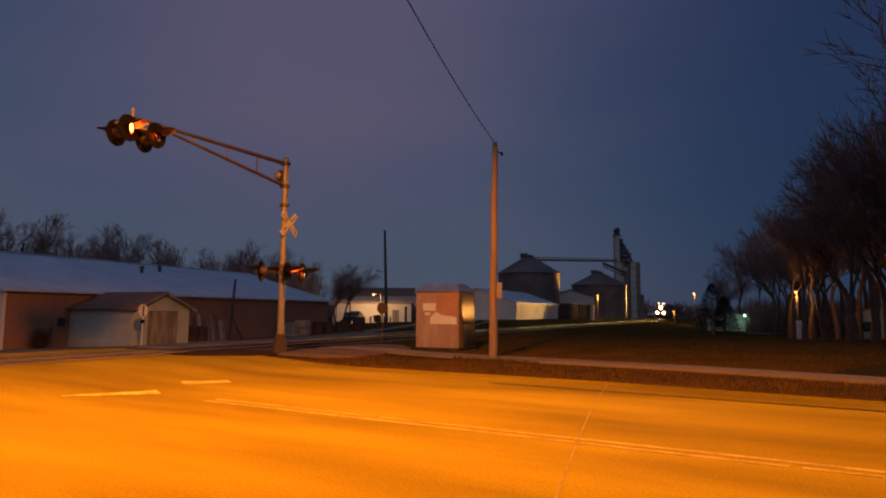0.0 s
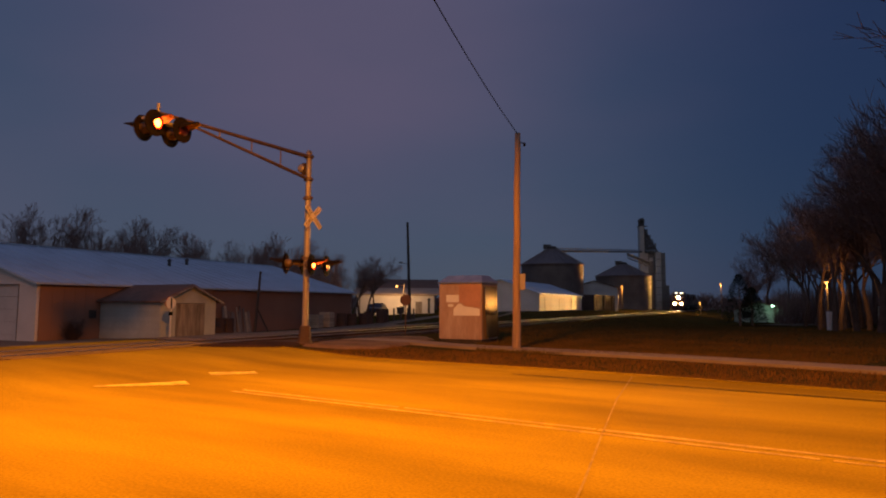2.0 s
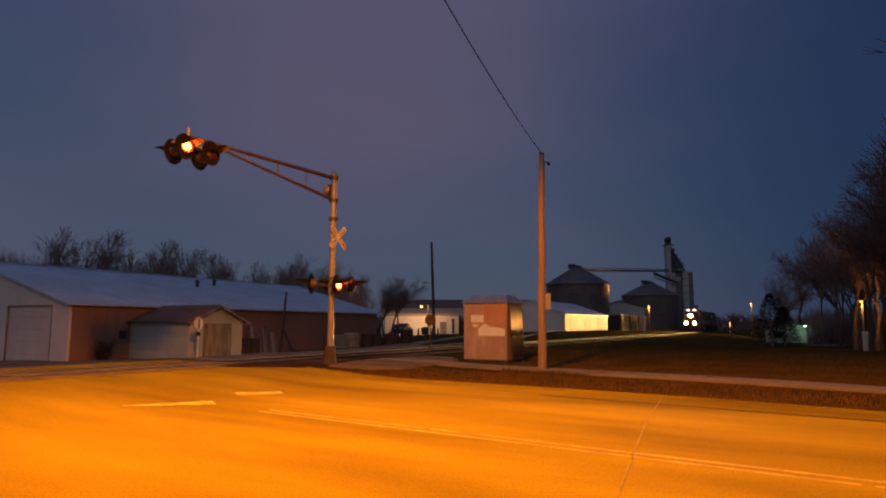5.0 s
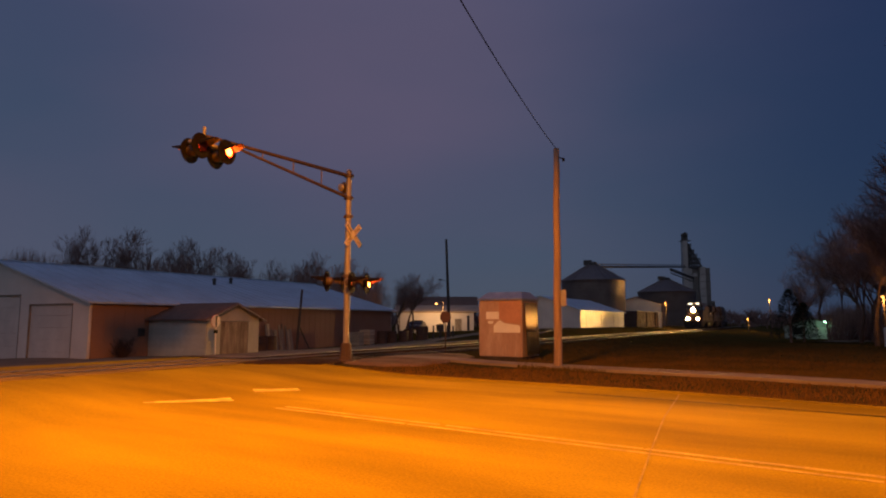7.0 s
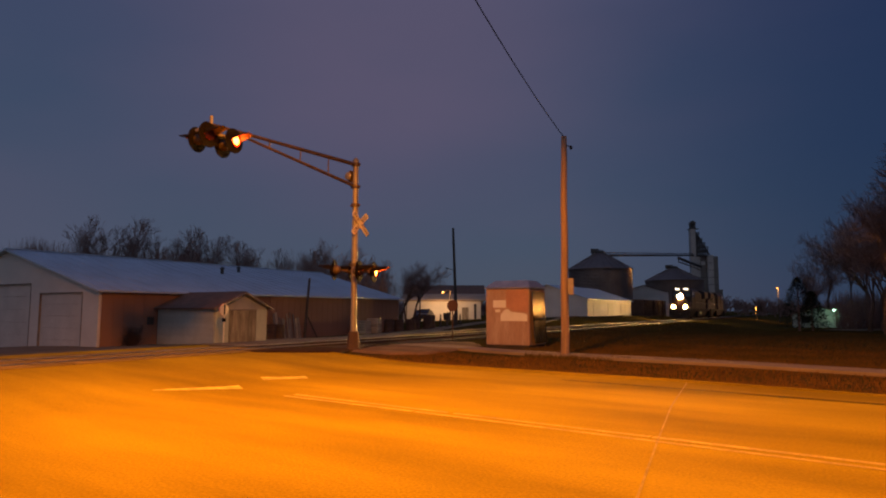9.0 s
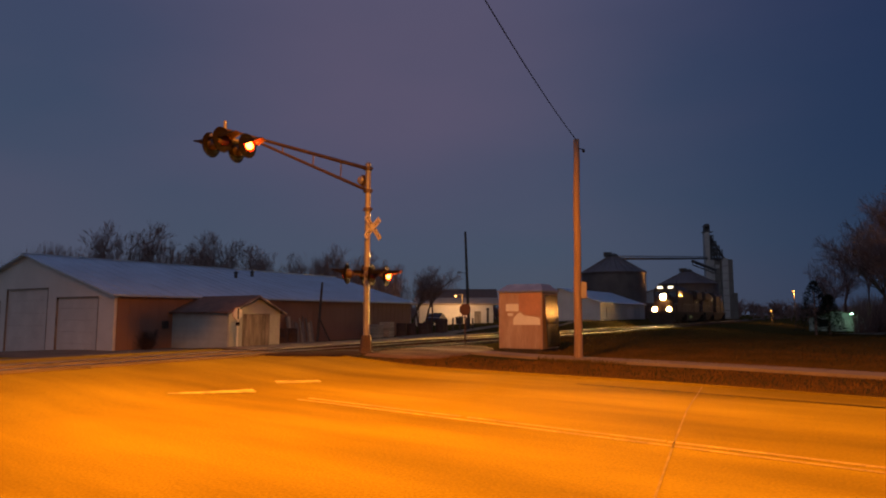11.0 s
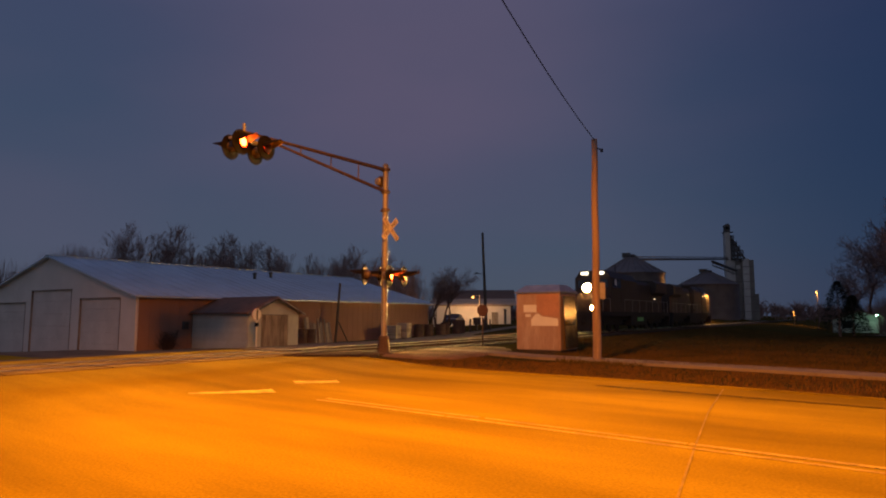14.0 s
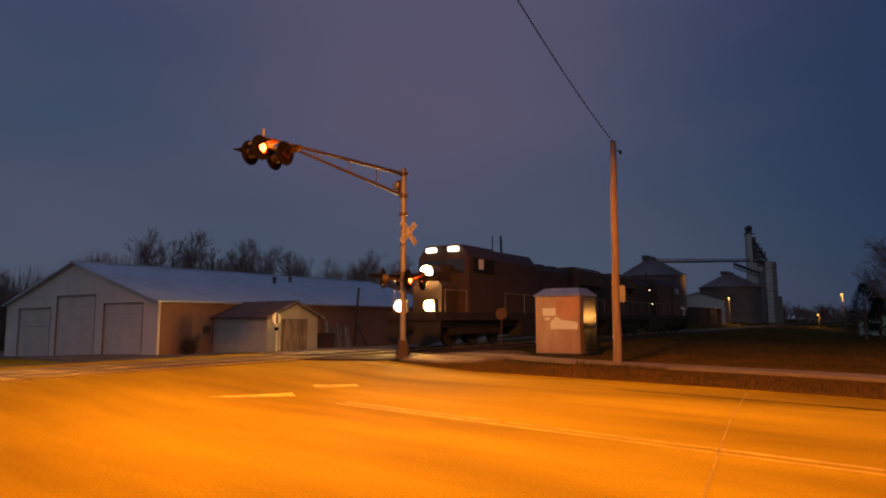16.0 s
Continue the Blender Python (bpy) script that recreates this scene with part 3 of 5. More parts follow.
# ---- timber pole and wire ----
def build_pole():
    th = thing("utility_pole", pose(1.85, 23.46, height(1.85, 23.46) - 0.1), "weathered timber utility pole lit orange at the verge", "utility pole")
    bm = B()
    n, rows = 14, 9
    rings = []
    for i in range(rows + 1):
        z = 8.15 * i / rows
        r = 0.155 - 0.05 * i / rows
        c = Vector((0.09 * i / rows + 0.012 * math.sin(i * 1.7), 0.01 * math.cos(i * 2.1), z))
        rings.append([bm.verts.new(c + Vector((r * (1 + 0.03 * math.sin(3 * k + i)) * math.cos(k * math.tau / n), r * math.sin(k * math.tau / n), 0))) for k in range(n)])
    for a, b in zip(rings, rings[1:]):
        for k in range(n):
            bm.faces.new((a[k], a[(k + 1) % n], b[(k + 1) % n], b[k]))
    bm.faces.new(rings[-1])
    part("pole", bm, M_POLEWOOD, th, smooth_shade=True)
    bm = B()
    tube(bm, (0.10, -0.05, 7.82), (0.34, -0.1, 7.72), 0.02)
    lathe(bm, [(0.02, 0), (0.05, 0.02), (0.05, 0.1), (0.03, 0.14)], 10, pose(0.34, -0.1, 7.62))
    part("insulator", bm, M_BLACK, th)
    bm = B()
    box(bm, 0.14, 0.34, -0.1, 0.1, 2.25, 2.85, bevel=0.02)
    part("meter_box", bm, M_ALU, th, "small grey metal box")
    top = Vector((1.95, 23.4, 8.0))
    bm = B()
    a, b = top, Vector((-5.3, -3.3, 11.3))
    pts = [a.lerp(b, k / 40) - Vector((0, 0, 0.9 * 4 * (k / 40) * (1 - k / 40))) for k in range(41)]
    for p, q in zip(pts, pts[1:]):
        tube(bm, p, q, 0.016, 0.016, 6, False)
    tagged(part("overhead_wire", bm, M_CABLE), "thin black overhead wire from the timber pole", "wire")


# ---- signal bungalow ----
def build_bungalow():
    a, b = Vector((-1.18, 28.2)), Vector((0.69, 27.3))
    yaw = math.degrees(math.atan2(b.y - a.y, b.x - a.x))
    W, D, H = (b - a).length, 1.75, 2.5
    th = thing("signal_bungalow", pose(a.x, a.y, height(*a) - 0.02, 0, 0, yaw), "grey sheet metal railway signal bungalow with patched paint", "signal cabinet")
    bm = B()
    box(bm, 0, W, 0, D, 0.06, H, bevel=0.03)
    part("body", bm, M_BOXSIDE, th)
    bm = B()
    levels = [((-0.06, W + 0.06, -0.08, D + 0.08), H), ((-0.06, W + 0.06, -0.08, D + 0.08), H + 0.05), ((0.24, W - 0.22, 0.42, D - 0.42), H + 0.37)]
    rings = [[bm.verts.new((x, y, z)) for x, y in ((r[0], r[2]), (r[1], r[2]), (r[1], r[3]), (r[0], r[3]))] for r, z in levels]
    for lo, hi in zip(rings, rings[1:]):
        for k in range(4):
            bm.faces.new((lo[k], lo[(k + 1) % 4], hi[(k + 1) % 4], hi[k]))
    bm.faces.new(rings[0][::-1]), bm.faces.new(rings[-1])
    bmesh.ops.bevel(bm, geom=bm.edges[:], offset=0.02, segments=2, affect="EDGES")
    part("roof", bm, M_GALV, th, "hipped galvanised roof")
    bm = B()
    box(bm, 0.02, W - 0.02, 0.02, D - 0.02, -0.12, 0.07)
    part("plinth", bm, M_BALLAST, th)
    bm = B()
    box(bm, 0.36, 0.98, -0.012, 0.02, 1.68, 2.0)
    part("paint_patch", bm, M_BOXPATCH, th, "pale grey repainted patch")
    bm = B()
    prism(bm, [(0.72, 1.10), (0.72, 1.38), (0.92, 1.58), (1.06, 1.62), (1.24, 1.50), (1.9, 1.42), (1.98, 1.36), (1.99, 1.10)], -0.012, 0.02)
    part("paint_patch", bm, M_BOXPATCH, th, "pale grey repainted patch")
    bm = B()
    box(bm, 0.45, 0.70, -0.011, 0.02, 1.48, 1.6)
    part("data_plate", bm, M_BOXPATCH, th)
    bm = B()
    prism(bm, [(0.99, 1.69), (0.99, 2.40), (1.06, 2.44), (W - 0.05, 2.44), (W - 0.05, 1.47), (1.30, 1.53), (1.12, 1.66)], -0.008, 0.02)
    part("faded_red_paint", bm, M_RUSTWASH, th, "faded rust-red paint area")
    bm = B()
    box(bm, W - 0.02, W + 0.015, 0.12, D - 0.12, 0.15, H - 0.12, bevel=0.01)
    door = part("door", bm, M_DOORGALV, th, "bright galvanised door, set ajar to mirror a lamp")
    # turned and tilted on its hinge to throw the street lamp's reflection forward
    hinge = Vector((W, D - 0.12, 1.2))
    door.matrix_basis = Matrix.Translation(hinge + Vector((0.05, 0, 0))) @ pose(0, 0, 0, 0, -2.9, 3.4) @ Matrix.Translation(-hinge)
    bm = B()
    tube(bm, (W + 0.02, 0.25, 1.25), (W + 0.14, 0.25, 1.25), 0.05)
    tube(bm, (W + 0.12, 0.25, 1.25), (W + 0.12, 0.6, 1.18), 0.018)
    tube(bm, (W + 0.12, 0.6, 1.18), (W + 0.12, 1.0, 1.28), 0.018)
    part("door_handle", bm, M_GLINT, door, "door handle coloured as a yellow glint")
    for y0, y1 in ((0.05, 0.62), (0.62, 1.45)):
        bm = B()
        pts = [Vector((W + 0.06, y0 + (y1 - y0) * k / 8, 1.36 - 0.9 * (k / 8) * (1 - k / 8))) for k in range(9)]
        for p, q in zip(pts, pts[1:]):
            tube(bm, p, q, 0.028, 0.028, 8)
        part("chain", bm, M_GLINT, door, "sagging chain coloured as yellow glints")


# ---- long barn with three doors ----
BC = Vector((-21.61, 31.26))
BZ = -0.45


def build_barn():
    # local x across the gable towards the track, local y along the barn
    m = Matrix(((-NO.x, TR.x, 0, BC.x), (-NO.y, TR.y, 0, BC.y), (0, 0, 1, BZ), (0, 0, 0, 1)))
    th = thing("long_barn", m, "long low metal storage barn, white gable with three doors", "barn")
    W, L, E, R = 18.8, 28.0, 3.08, 5.62
    bm = B()
    box(bm, -0.15, 0, 0, L, -0.3, E)
    part("side_wall", bm, M_BARNWALL, th, "tan metal side wall")
    bm = B()
    box(bm, -W, -W + 0.15, 0, L, -0.9, E)
    part("side_wall", bm, M_BARNWALL, th)
    doors = ((-5.75, -1.5, 3.03), (-11.6, -6.7, 3.6), (-17.0, -12.3, 2.86))
    # gable built in pieces round the openings
    xs = sorted([-W, 0.0] + [v for d in doors for v in d[:2]])

    def roof_z(x):
        return E + (R - E) * (1 - abs(x + W / 2) / (W / 2))
    for x0, x1 in zip(xs, xs[1:]):
        lo = -0.95
        for d in doors:
            if x0 >= d[0] - 1e-6 and x1 <= d[1] + 1e-6:
                lo = d[2]
        cut = [x0] + ([-W / 2] if x0 < -W / 2 < x1 else []) + [x1]
        part("gable_panel", prism(B(), [(x0, lo)] + [(x, roof_z(x)) for x in cut] + [(x1, lo)], 0.0, 0.15), M_BARNWHITE, th, "white metal gable siding")
    bm = B()
    prism(bm, [(-W, -0.9), (-W, E), (-W / 2, R), (0, E), (0, -0.9)], L - 0.15, L)
    part("gable_wall", bm, M_BARNWHITE, th)
    for x0, x1, h in doors:
        d = new("garage_door")
        d.parent = th
        d["label"] = "closed off-white sectional door"
        rows = 6
        for k in range(rows):
            z0 = -0.9 + (h + 0.9) * k / rows
            bm = B()
            box(bm, x0 + 0.04, x1 - 0.04, 0.08, 0.13, z0 + 0.003, z0 + (h + 0.9) / rows - 0.003, bevel=0.008)
            part("door_panel", bm, M_DOOR, d)
        bm = B()
        box(bm, x0, x0 + 0.05, -0.02, 0.14, -0.9, h)
        box(bm, x1 - 0.05, x1, -0.02, 0.14, -0.9, h)
        box(bm, x0, x1, -0.03, 0.14, h - 0.06, h)
        part("door_frame", bm, M_OLDWOOD, d)
    # roof slabs with standing seams
    t = 0.10
    for sgn in (1, -1):
        bm = B()
        x_e, x_r = (0.35 if sgn > 0 else -W - 0.35), -W / 2
        slope = (R - E) / (W / 2)
        z_e = E - 0.35 * slope
        prism(bm, sorted([(x_e, z_e), (x_r, R)]) + sorted([(x_e, z_e + t), (x_r, R + t)], reverse=True), -0.3, L + 0.3)
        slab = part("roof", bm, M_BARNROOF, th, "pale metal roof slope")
        for k in range(int(L / 0.9) + 1):
            y = k * 0.9
            a, b = Vector((x_e, y, z_e + t + 0.012)), Vector((x_r, y, R + t + 0.012))
            part("standing_seam", tube(B(), a, b, 0.03, 0.03, 4, True), M_BARNROOF, slab)
    bm = B()
    box(bm, -W / 2 - 0.2, -W / 2 + 0.2, -0.3, L + 0.3, R + 0.06, R + 0.15)
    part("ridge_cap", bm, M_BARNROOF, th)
    for x, y in ((-6.0, 13.1), (-6.8, 15.4)):
        z = roof_z(x)
        bm = B()
        tube(bm, (x, y, z - 0.1), (x, y, z + 0.5), 0.12, 0.12, 10)
        lathe(bm, [(0.17, z + 0.45), (0.19, z + 0.5), (0.04, z + 0.62)], 10, pose(x, y, 0))
        part("roof_vent", bm, M_DARKSTEEL, th)
    # ribs of the side siding
    for k in range(int(L / 0.6)):
        part("siding_rib", box(B(), 0.0, 0.012, 0.2 + k * 0.6, 0.26 + k * 0.6, -0.3, E - 0.02), M_BARNWALL, th)
    bm = B()
    box(bm, -0.16, 0.03, -0.04, 0.10, -0.5, E)
    part("corner_trim", bm, M_BARNWHITE, th)
    part("corner_trim", box(B(), -W - 0.03, -W + 0.16, -0.04, 0.10, -1.0, E), M_BARNWHITE, th)
    return m


def build_shed(m):
    # a small gabled lean-out standing before the side wall
    y0, D, W2, E, R = 3.5, 4.7, 3.7, 2.22, 3.02
    mm = m @ pose(0.05, y0, 0)
    th = thing("garden_shed", mm, "small old clapboard shed with brown shingle roof", "shed")
    rows = 13
    for side in (0, 1):
        w = new("wall")
        w.parent = th
        for k in range(rows):
            z0 = -0.1 + (E + 0.1) * k / rows
            bm = B()
            y = 0.0 if side == 0 else W2
            s = -1 if side == 0 else 1
            prism(bm, [(0, z0), (0, z0 + E / rows + 0.02), (D, z0 + E / rows + 0.02), (D, z0)], y - 0.02 * s, y + 0.03 * s)
            part("clapboard", bm, M_CLAP, w)
    g = new("wall")
    g.parent = th
    bm = B()
    rot = pose(D, 0, 0, 0, 0, 90)
    prism(bm, [(0, -0.1), (0, E), (W2 / 2, R), (W2, E), (W2, -0.1), (2.90, -0.1), (2.90, 2.07), (0.92, 2.07), (0.92, -0.1)], -0.06, 0.0, rot)
    part("gable", bm, M_CLAP, g)
    for k in range(7):
        bm = B()
        box(bm, D + 0.0, D + 0.05, 0.95 + k * 0.276, 0.95 + k * 0.276 + 0.268, -0.05, 2.05)
        part("door_board", bm, M_OLDWOOD, th)
    for sgn in (0, 1):
        bm = B()
        ya, yb = (-0.3, W2 / 2) if sgn == 0 else (W2 + 0.3, W2 / 2)
        za = E - 0.3 * (R - E) / (W2 / 2)
        q = [(0.0, ya, za), (D + 0.3, ya, za), (D + 0.3, yb, R), (0.0, yb, R)]
        lo = [bm.verts.new(v) for v in q]
        hi = [bm.verts.new((v[0], v[1], v[2] + 0.09)) for v in q]
        bm.faces.new(lo[::-1]), bm.faces.new(hi)
        for k in range(4):
            bm.faces.new((lo[k], lo[(k + 1) % 4], hi[(k + 1) % 4], hi[k]))
        bmesh.ops.recalc_face_normals(bm, faces=bm.faces)
        part("roof", bm, M_SHINGLE, th, "brown shingle roof slope")
        bm = B()
        a, b = Vector((D + 0.31, ya, za - 0.02)), Vector((D + 0.31, yb, R - 0.02))
        tube(bm, a, b, 0.07, 0.07, 4)
        part("bargeboard", bm, M_OLDWOOD, th)


# ---- grain elevator ----
def build_elevator():
    c = Vector((16.2, 119.0))
    th = thing("grain_bin", pose(c.x, c.y, 0.2), "large corrugated steel grain bin with conical roof", "grain bin")
    bm = B()
    prof = [(5.75, 0.0)]
    for k in range(35):
        z = 0.1 + k * 0.25
        prof += [(5.75, z), (5.68, z + 0.125)]
    lathe(bm, prof + [(5.75, 8.85)], 48)
    part("wall", bm, M_STEEL, th)
    bm = B()
    lathe(bm, [(5.95, 8.8), (5.95, 8.87), (1.0, 11.85), (0.9, 11.85)], 48)
    cone = part("roof", bm, M_STEEL, th)
    for k in range(24):
        a = k * math.tau / 24
        part("roof_rib", tube(B(), (5.9 * math.cos(a), 5.9 * math.sin(a), 8.95), (1.0 * math.cos(a), 1.0 * math.sin(a), 11.93), 0.05, 0.05, 4), M_STEEL, cone)
    bm = B()
    lathe(bm, [(0.9, 11.75), (0.9, 12.3), (0.5, 12.5)], 16)
    box(bm, -1.6, -0.2, -0.4, 0.4, 11.9, 12.75, pose(0, 0, 0, 0, 0, 0))
    part("roof_cap", bm, M_DARKSTEEL, th)
    c2 = Vector((41.0, 166.3))
    th2 = copy_thing(th, pose(c2.x, c2.y, -0.1))
    th2.scale = (1.22, 1.22, 1.04)
    th2["label"] = "lower corrugated steel grain bin beside the elevator"
    # tower
    th = thing("grain_elevator", pose(50.2, 180.4, -0.9) @ Matrix.Diagonal((1.25, 1.25, 1.25, 1)), "concrete and steel grain elevator tower with head house", "grain elevator")
    part("leg_casing", box(B(), -0.9, 0.15, -0.8, 0.8, 0, 20.0, bevel=0.05), M_PALEGALV, th, "pale galvanised elevator leg")
    for x0, x1, y0, h, stuff in ((0.15, 1.0, -0.5, 13.9, M_PALEGALV), (1.0, 2.5, -0.1, 13.7, M_CONCRETE), (2.5, 3.8, -0.7, 14.1, M_PALEGALV), (3.8, 4.9, -0.2, 13.9, M_CONCRETE), (4.9, 5.7, 0.0, 6.6, M_CONCRETE)):
        block = part("bin_block", box(B(), x0, x1, y0, 3.4, 0, h, bevel=0.06), stuff, th)
        for k in range(int(h / 1.6)):
            part("band", box(B(), x0 + 0.05, x1 - 0.05, y0 - 0.03, y0 + 0.02, 1.2 + k * 1.6, 1.28 + k * 1.6), M_DARKSTEEL, block)
    part("vent_panel", box(B(), 1.3, 2.2, -0.16, -0.08, 12.0, 12.8, bevel=0.02), M_PALEGALV, th, "pale louvred panel")
    # stepped stair and distributor stack on the bins
    for x0, x1, z1 in ((0.15, 0.9, 19.2), (0.9, 1.5, 17.9), (1.5, 2.1, 16.9), (2.1, 2.7, 16.0)):
        bm = B()
        z0 = 13.7
        for x in (x0 + 0.06, x1 - 0.06):
            for y in (-0.9, 0.9):
                tube(bm, (x, y, z0), (x, y, z1), 0.08, 0.08, 5)
        n = max(2, int((z1 - z0) / 0.9))
        for k in range(n):
            za, zb = z0 + (z1 - z0) * k / n, z0 + (z1 - z0) * (k + 1) / n
            box(bm, x0, x1, -0.95, 0.95, zb - 0.09, zb)
            tube(bm, (x0, -0.9, za), (x1, -0.9, zb), 0.06, 0.06, 4)
            box(bm, x0 + 0.12, x1 - 0.1, -0.5, 0.5, za + 0.05, za + 0.55)
        part("stair_stage", bm, M_DARKSTEEL, th)
    part("spout", tube(B(), (0.2, -0.3, 19.3), (2.9, -0.3, 14.4), 0.22, 0.22, 10), M_DARKSTEEL, th)
    part("spout", tube(B(), (0.2, 0.3, 19.0), (3.4, 0.4, 14.2), 0.16, 0.16, 8), M_DARKSTEEL, th)
    bm = B()
    box(bm, -0.8, 0.3, -0.7, 0.7, 19.6, 21.2, bevel=0.12)
    tube(bm, (-0.25, -0.7, 21.2), (-0.25, 0.7, 21.2), 0.6, 0.6, 16)
    box(bm, -1.2, 0.9, -0.9, 0.9, 19.9, 20.0)
    part("head_house", bm, M_DARKSTEEL, th)
    bm = B()
    a, b = Vector((16.5, 119.0, 11.75)), Vector((49.6, 179.5, 16.7))
    tube(bm, a, b, 0.22, 0.22, 8)
    tube(bm, a + Vector((0, 0, 0.5)), b + Vector((0, 0, 0.5)), 0.1, 0.1, 6)
    for k in range(17):
        p = a.lerp(b, k / 16)
        tube(bm, p, p + Vector((0, 0, 0.5)), 0.06, 0.06, 4)
    c = B()
    a2, b2 = Vector((40.2, 158.0, 14.3)), Vector((50.6, 176.0, 13.3))
    tube(c, a2, b2, 0.35, 0.35, 6)
    tube(c, a2 - Vector((0, 0, 0.9)), b2 - Vector((0, 0, 0.9)), 0.15, 0.15, 5)
    for k in range(7):
        p = a2.lerp(b2, k / 6)
        tube(c, p, p - Vector((0, 0, 0.9)), 0.08, 0.08, 4)
    tagged(part("inclined_conveyor", c, M_DARKSTEEL), "short inclined conveyor over the lower bin", "conveyor")
    tagged(part("conveyor_bridge", bm, M_DARKSTEEL), "thin steel conveyor bridge between bin and elevator", "conveyor")


# ---- the train ----
LOCOS = []


def wheelset(parent, y, z):
    for s in (-1, 1):
        bm = B()
        lathe(bm, [(0.30, -0.07), (0.50, -0.07), (0.53, 0.03), (0.56, 0.04), (0.56, 0.07), (0.2, 0.07)], 24, pose(s * 0.76, y, z, 0, 90 * s, 0))
        part("wheel", bm, M_LOCOGREY, parent)


def build_loco(name, lead):
    """Front at y = 0 looking along -y; z = 0 is the rail head."""
    th = thing(name, pose(0, 0, 0), "dark diesel locomotive with blazing headlights" if lead else "dark trailing diesel locomotive", "locomotive")
    L = 22.3
    bm = B()
    box(bm, -1.5, 1.5, 0.5, L - 0.5, 1.25, 1.62)
    box(bm, -1.2, 1.2, 1.0, L - 1.0, 0.95, 1.25)
    part("underframe", bm, M_LOCOGREY, th)
    for y0, s in ((0.75, 1), (L - 0.35, -1)):
        bm = B()
        prism(bm, [(-1.5, 0.35), (-1.55, 1.62), (1.55, 1.62), (1.5, 0.35), (0.8, 0.15), (-0.8, 0.15)], y0 - 0.12 * s, y0 + 0.12 * s)
        part("pilot", bm, M_LOCOGREY, th, "dark snow-plough pilot")
        bm = B()
        box(bm, -0.2, 0.2, min(y0, y0 - 0.75 * s), max(y0, y0 - 0.75 * s), 0.75, 1.05, bevel=0.05)
        part("coupler", bm, M_LOCOGREY, th)
    # short nose
    bm = B()
    a = [(-0.85, 1.62), (-0.85, 2.85), (-0.6, 3.1), (0.6, 3.1), (0.85, 2.85), (0.85, 1.62)]
    prism(bm, a, 1.86, 3.25)
    part("nose", bm, M_LOCO, th)
    # cab
    bm = B()
    prism(bm, [(-1.5, 1.62), (-1.5, 4.35), (-1.05, 4.95), (1.05, 4.95), (1.5, 4.35), (1.5, 1.62)], 3.2, 6.3)
    part("cab", bm, M_LOCO, th)
    for x0, x1 in ((-1.25, -0.1), (0.1, 1.25)):
        bm = B()
        box(bm, x0, x1, 3.16, 3.22, 3.55, 4.2, bevel=0.02)
        part("windscreen", bm, M_GLASS, th)
    bm = B()
    prism(bm, [(-1.46, 1.62), (-1.46, 4.3), (-1.02, 4.88), (1.02, 4.88), (1.46, 4.3), (1.46, 1.62)], 6.3, 10.6)
    part("equipment_cabin", bm, M_LOCO, th)
    for s in (-1, 1):
        x = s * 1.5
        win = part("side_window", box(B(), min(x, x + 0.025 * s), max(x, x + 0.025 * s), 3.65, 5.6, 3.55, 4.28), M_GLASS, th)
        part("blind", box(B(), min(x, x + 0.035 * s), max(x, x + 0.035 * s), 4.1, 4.55, 3.75, 4.24), M_TRIM, win, "pale window blind")
        part("cab_door", box(B(), min(x, x + 0.02 * s), max(x, x + 0.02 * s), 5.7, 6.25, 1.7, 4.0), M_LOCO, th)
        bm = B()
        box(bm, s * 0.66 - 0.29, s * 0.66 + 0.29, 3.05, 3.25, 4.62, 4.84, bevel=0.02)
        part("number_board", bm, M_NUMBER if lead else M_LOCO, th, "lit white number board" if lead else "")
        # ditch light disc enlarged to the size of its bloom
        bm = B()
        lathe(bm, [(0.22, 0), (0.22, 0.1)], 20, pose(s * 0.85, 0.86, 1.92, 90, 0, 0))
        dl = part("ditch_light", bm, M_HEADBLOOM if lead else M_GLASS, th, "glowing ditch light" if lead else "")
        part("bulb", lathe(B(), [(0.09, 0), (0.09, 0.02)], 16, pose(s * 0.85, 0.755, 1.92, 90, 0, 0)), M_DITCH if lead else M_GLASS, dl)
        bm = B()
        box(bm, s * 0.85 - 0.29, s * 0.85 + 0.29, 0.88, 1.16, 1.60, 2.22, bevel=0.03)
        part("ditch_light_box", bm, M_LOCOGREY, th)
    # headlight: oversized glowing ring for bloom, round a deep reflector tube with the bulb at its end
    bm = B()
    lathe(bm, [(0.11, 0.0), (0.11, 0.06), (0.33, 0.05), (0.33, 0.0)], 24, pose(0, 1.8, 3.5, 90, 0, 0), cap=False)
    hl = part("headlight", bm, M_HEADBLOOM if lead else M_GLASS, th, "blazing yellow-white headlight" if lead else "")
    bm = B()
    lathe(bm, [(0.11, 0.02), (0.105, -0.72), (0.104, -0.76), (0.001, -0.76)], 20, pose(0, 1.8, 3.5, 90, 0, 0), cap=False)
    part("reflector_tube", bm, M_BLACK, hl)
    bm = B()
    lathe(bm, [(0.098, -0.75), (0.098, -0.72)], 20, pose(0, 1.8, 3.5, 90, 0, 0))
    part("bulb", bm, M_HEAD if lead else M_GLASS, hl)
    bm = B()
    lathe(bm, [(0.12, 0.0), (0.37, 0.0), (0.37, -0.78), (0.12, -0.78)], 20, pose(0, 1.81, 3.5, 90, 0, 0), cap=False)
    box(bm, -0.3, 0.3, 1.95, 3.22, 3.08, 3.2)
    box(bm, -0.42, 0.42, 2.62, 3.22, 3.1, 3.95, bevel=0.06)
    part("headlight_box", bm, M_LOCO, th)
    # long hood
    bm = B()
    prism(bm, [(-0.95, 1.62), (-0.95, 4.2), (-0.75, 4.52), (0.75, 4.52), (0.95, 4.2), (0.95, 1.62)], 10.6, 17.0)
    part("long_hood", bm, M_LOCO, th)
    bm = B()
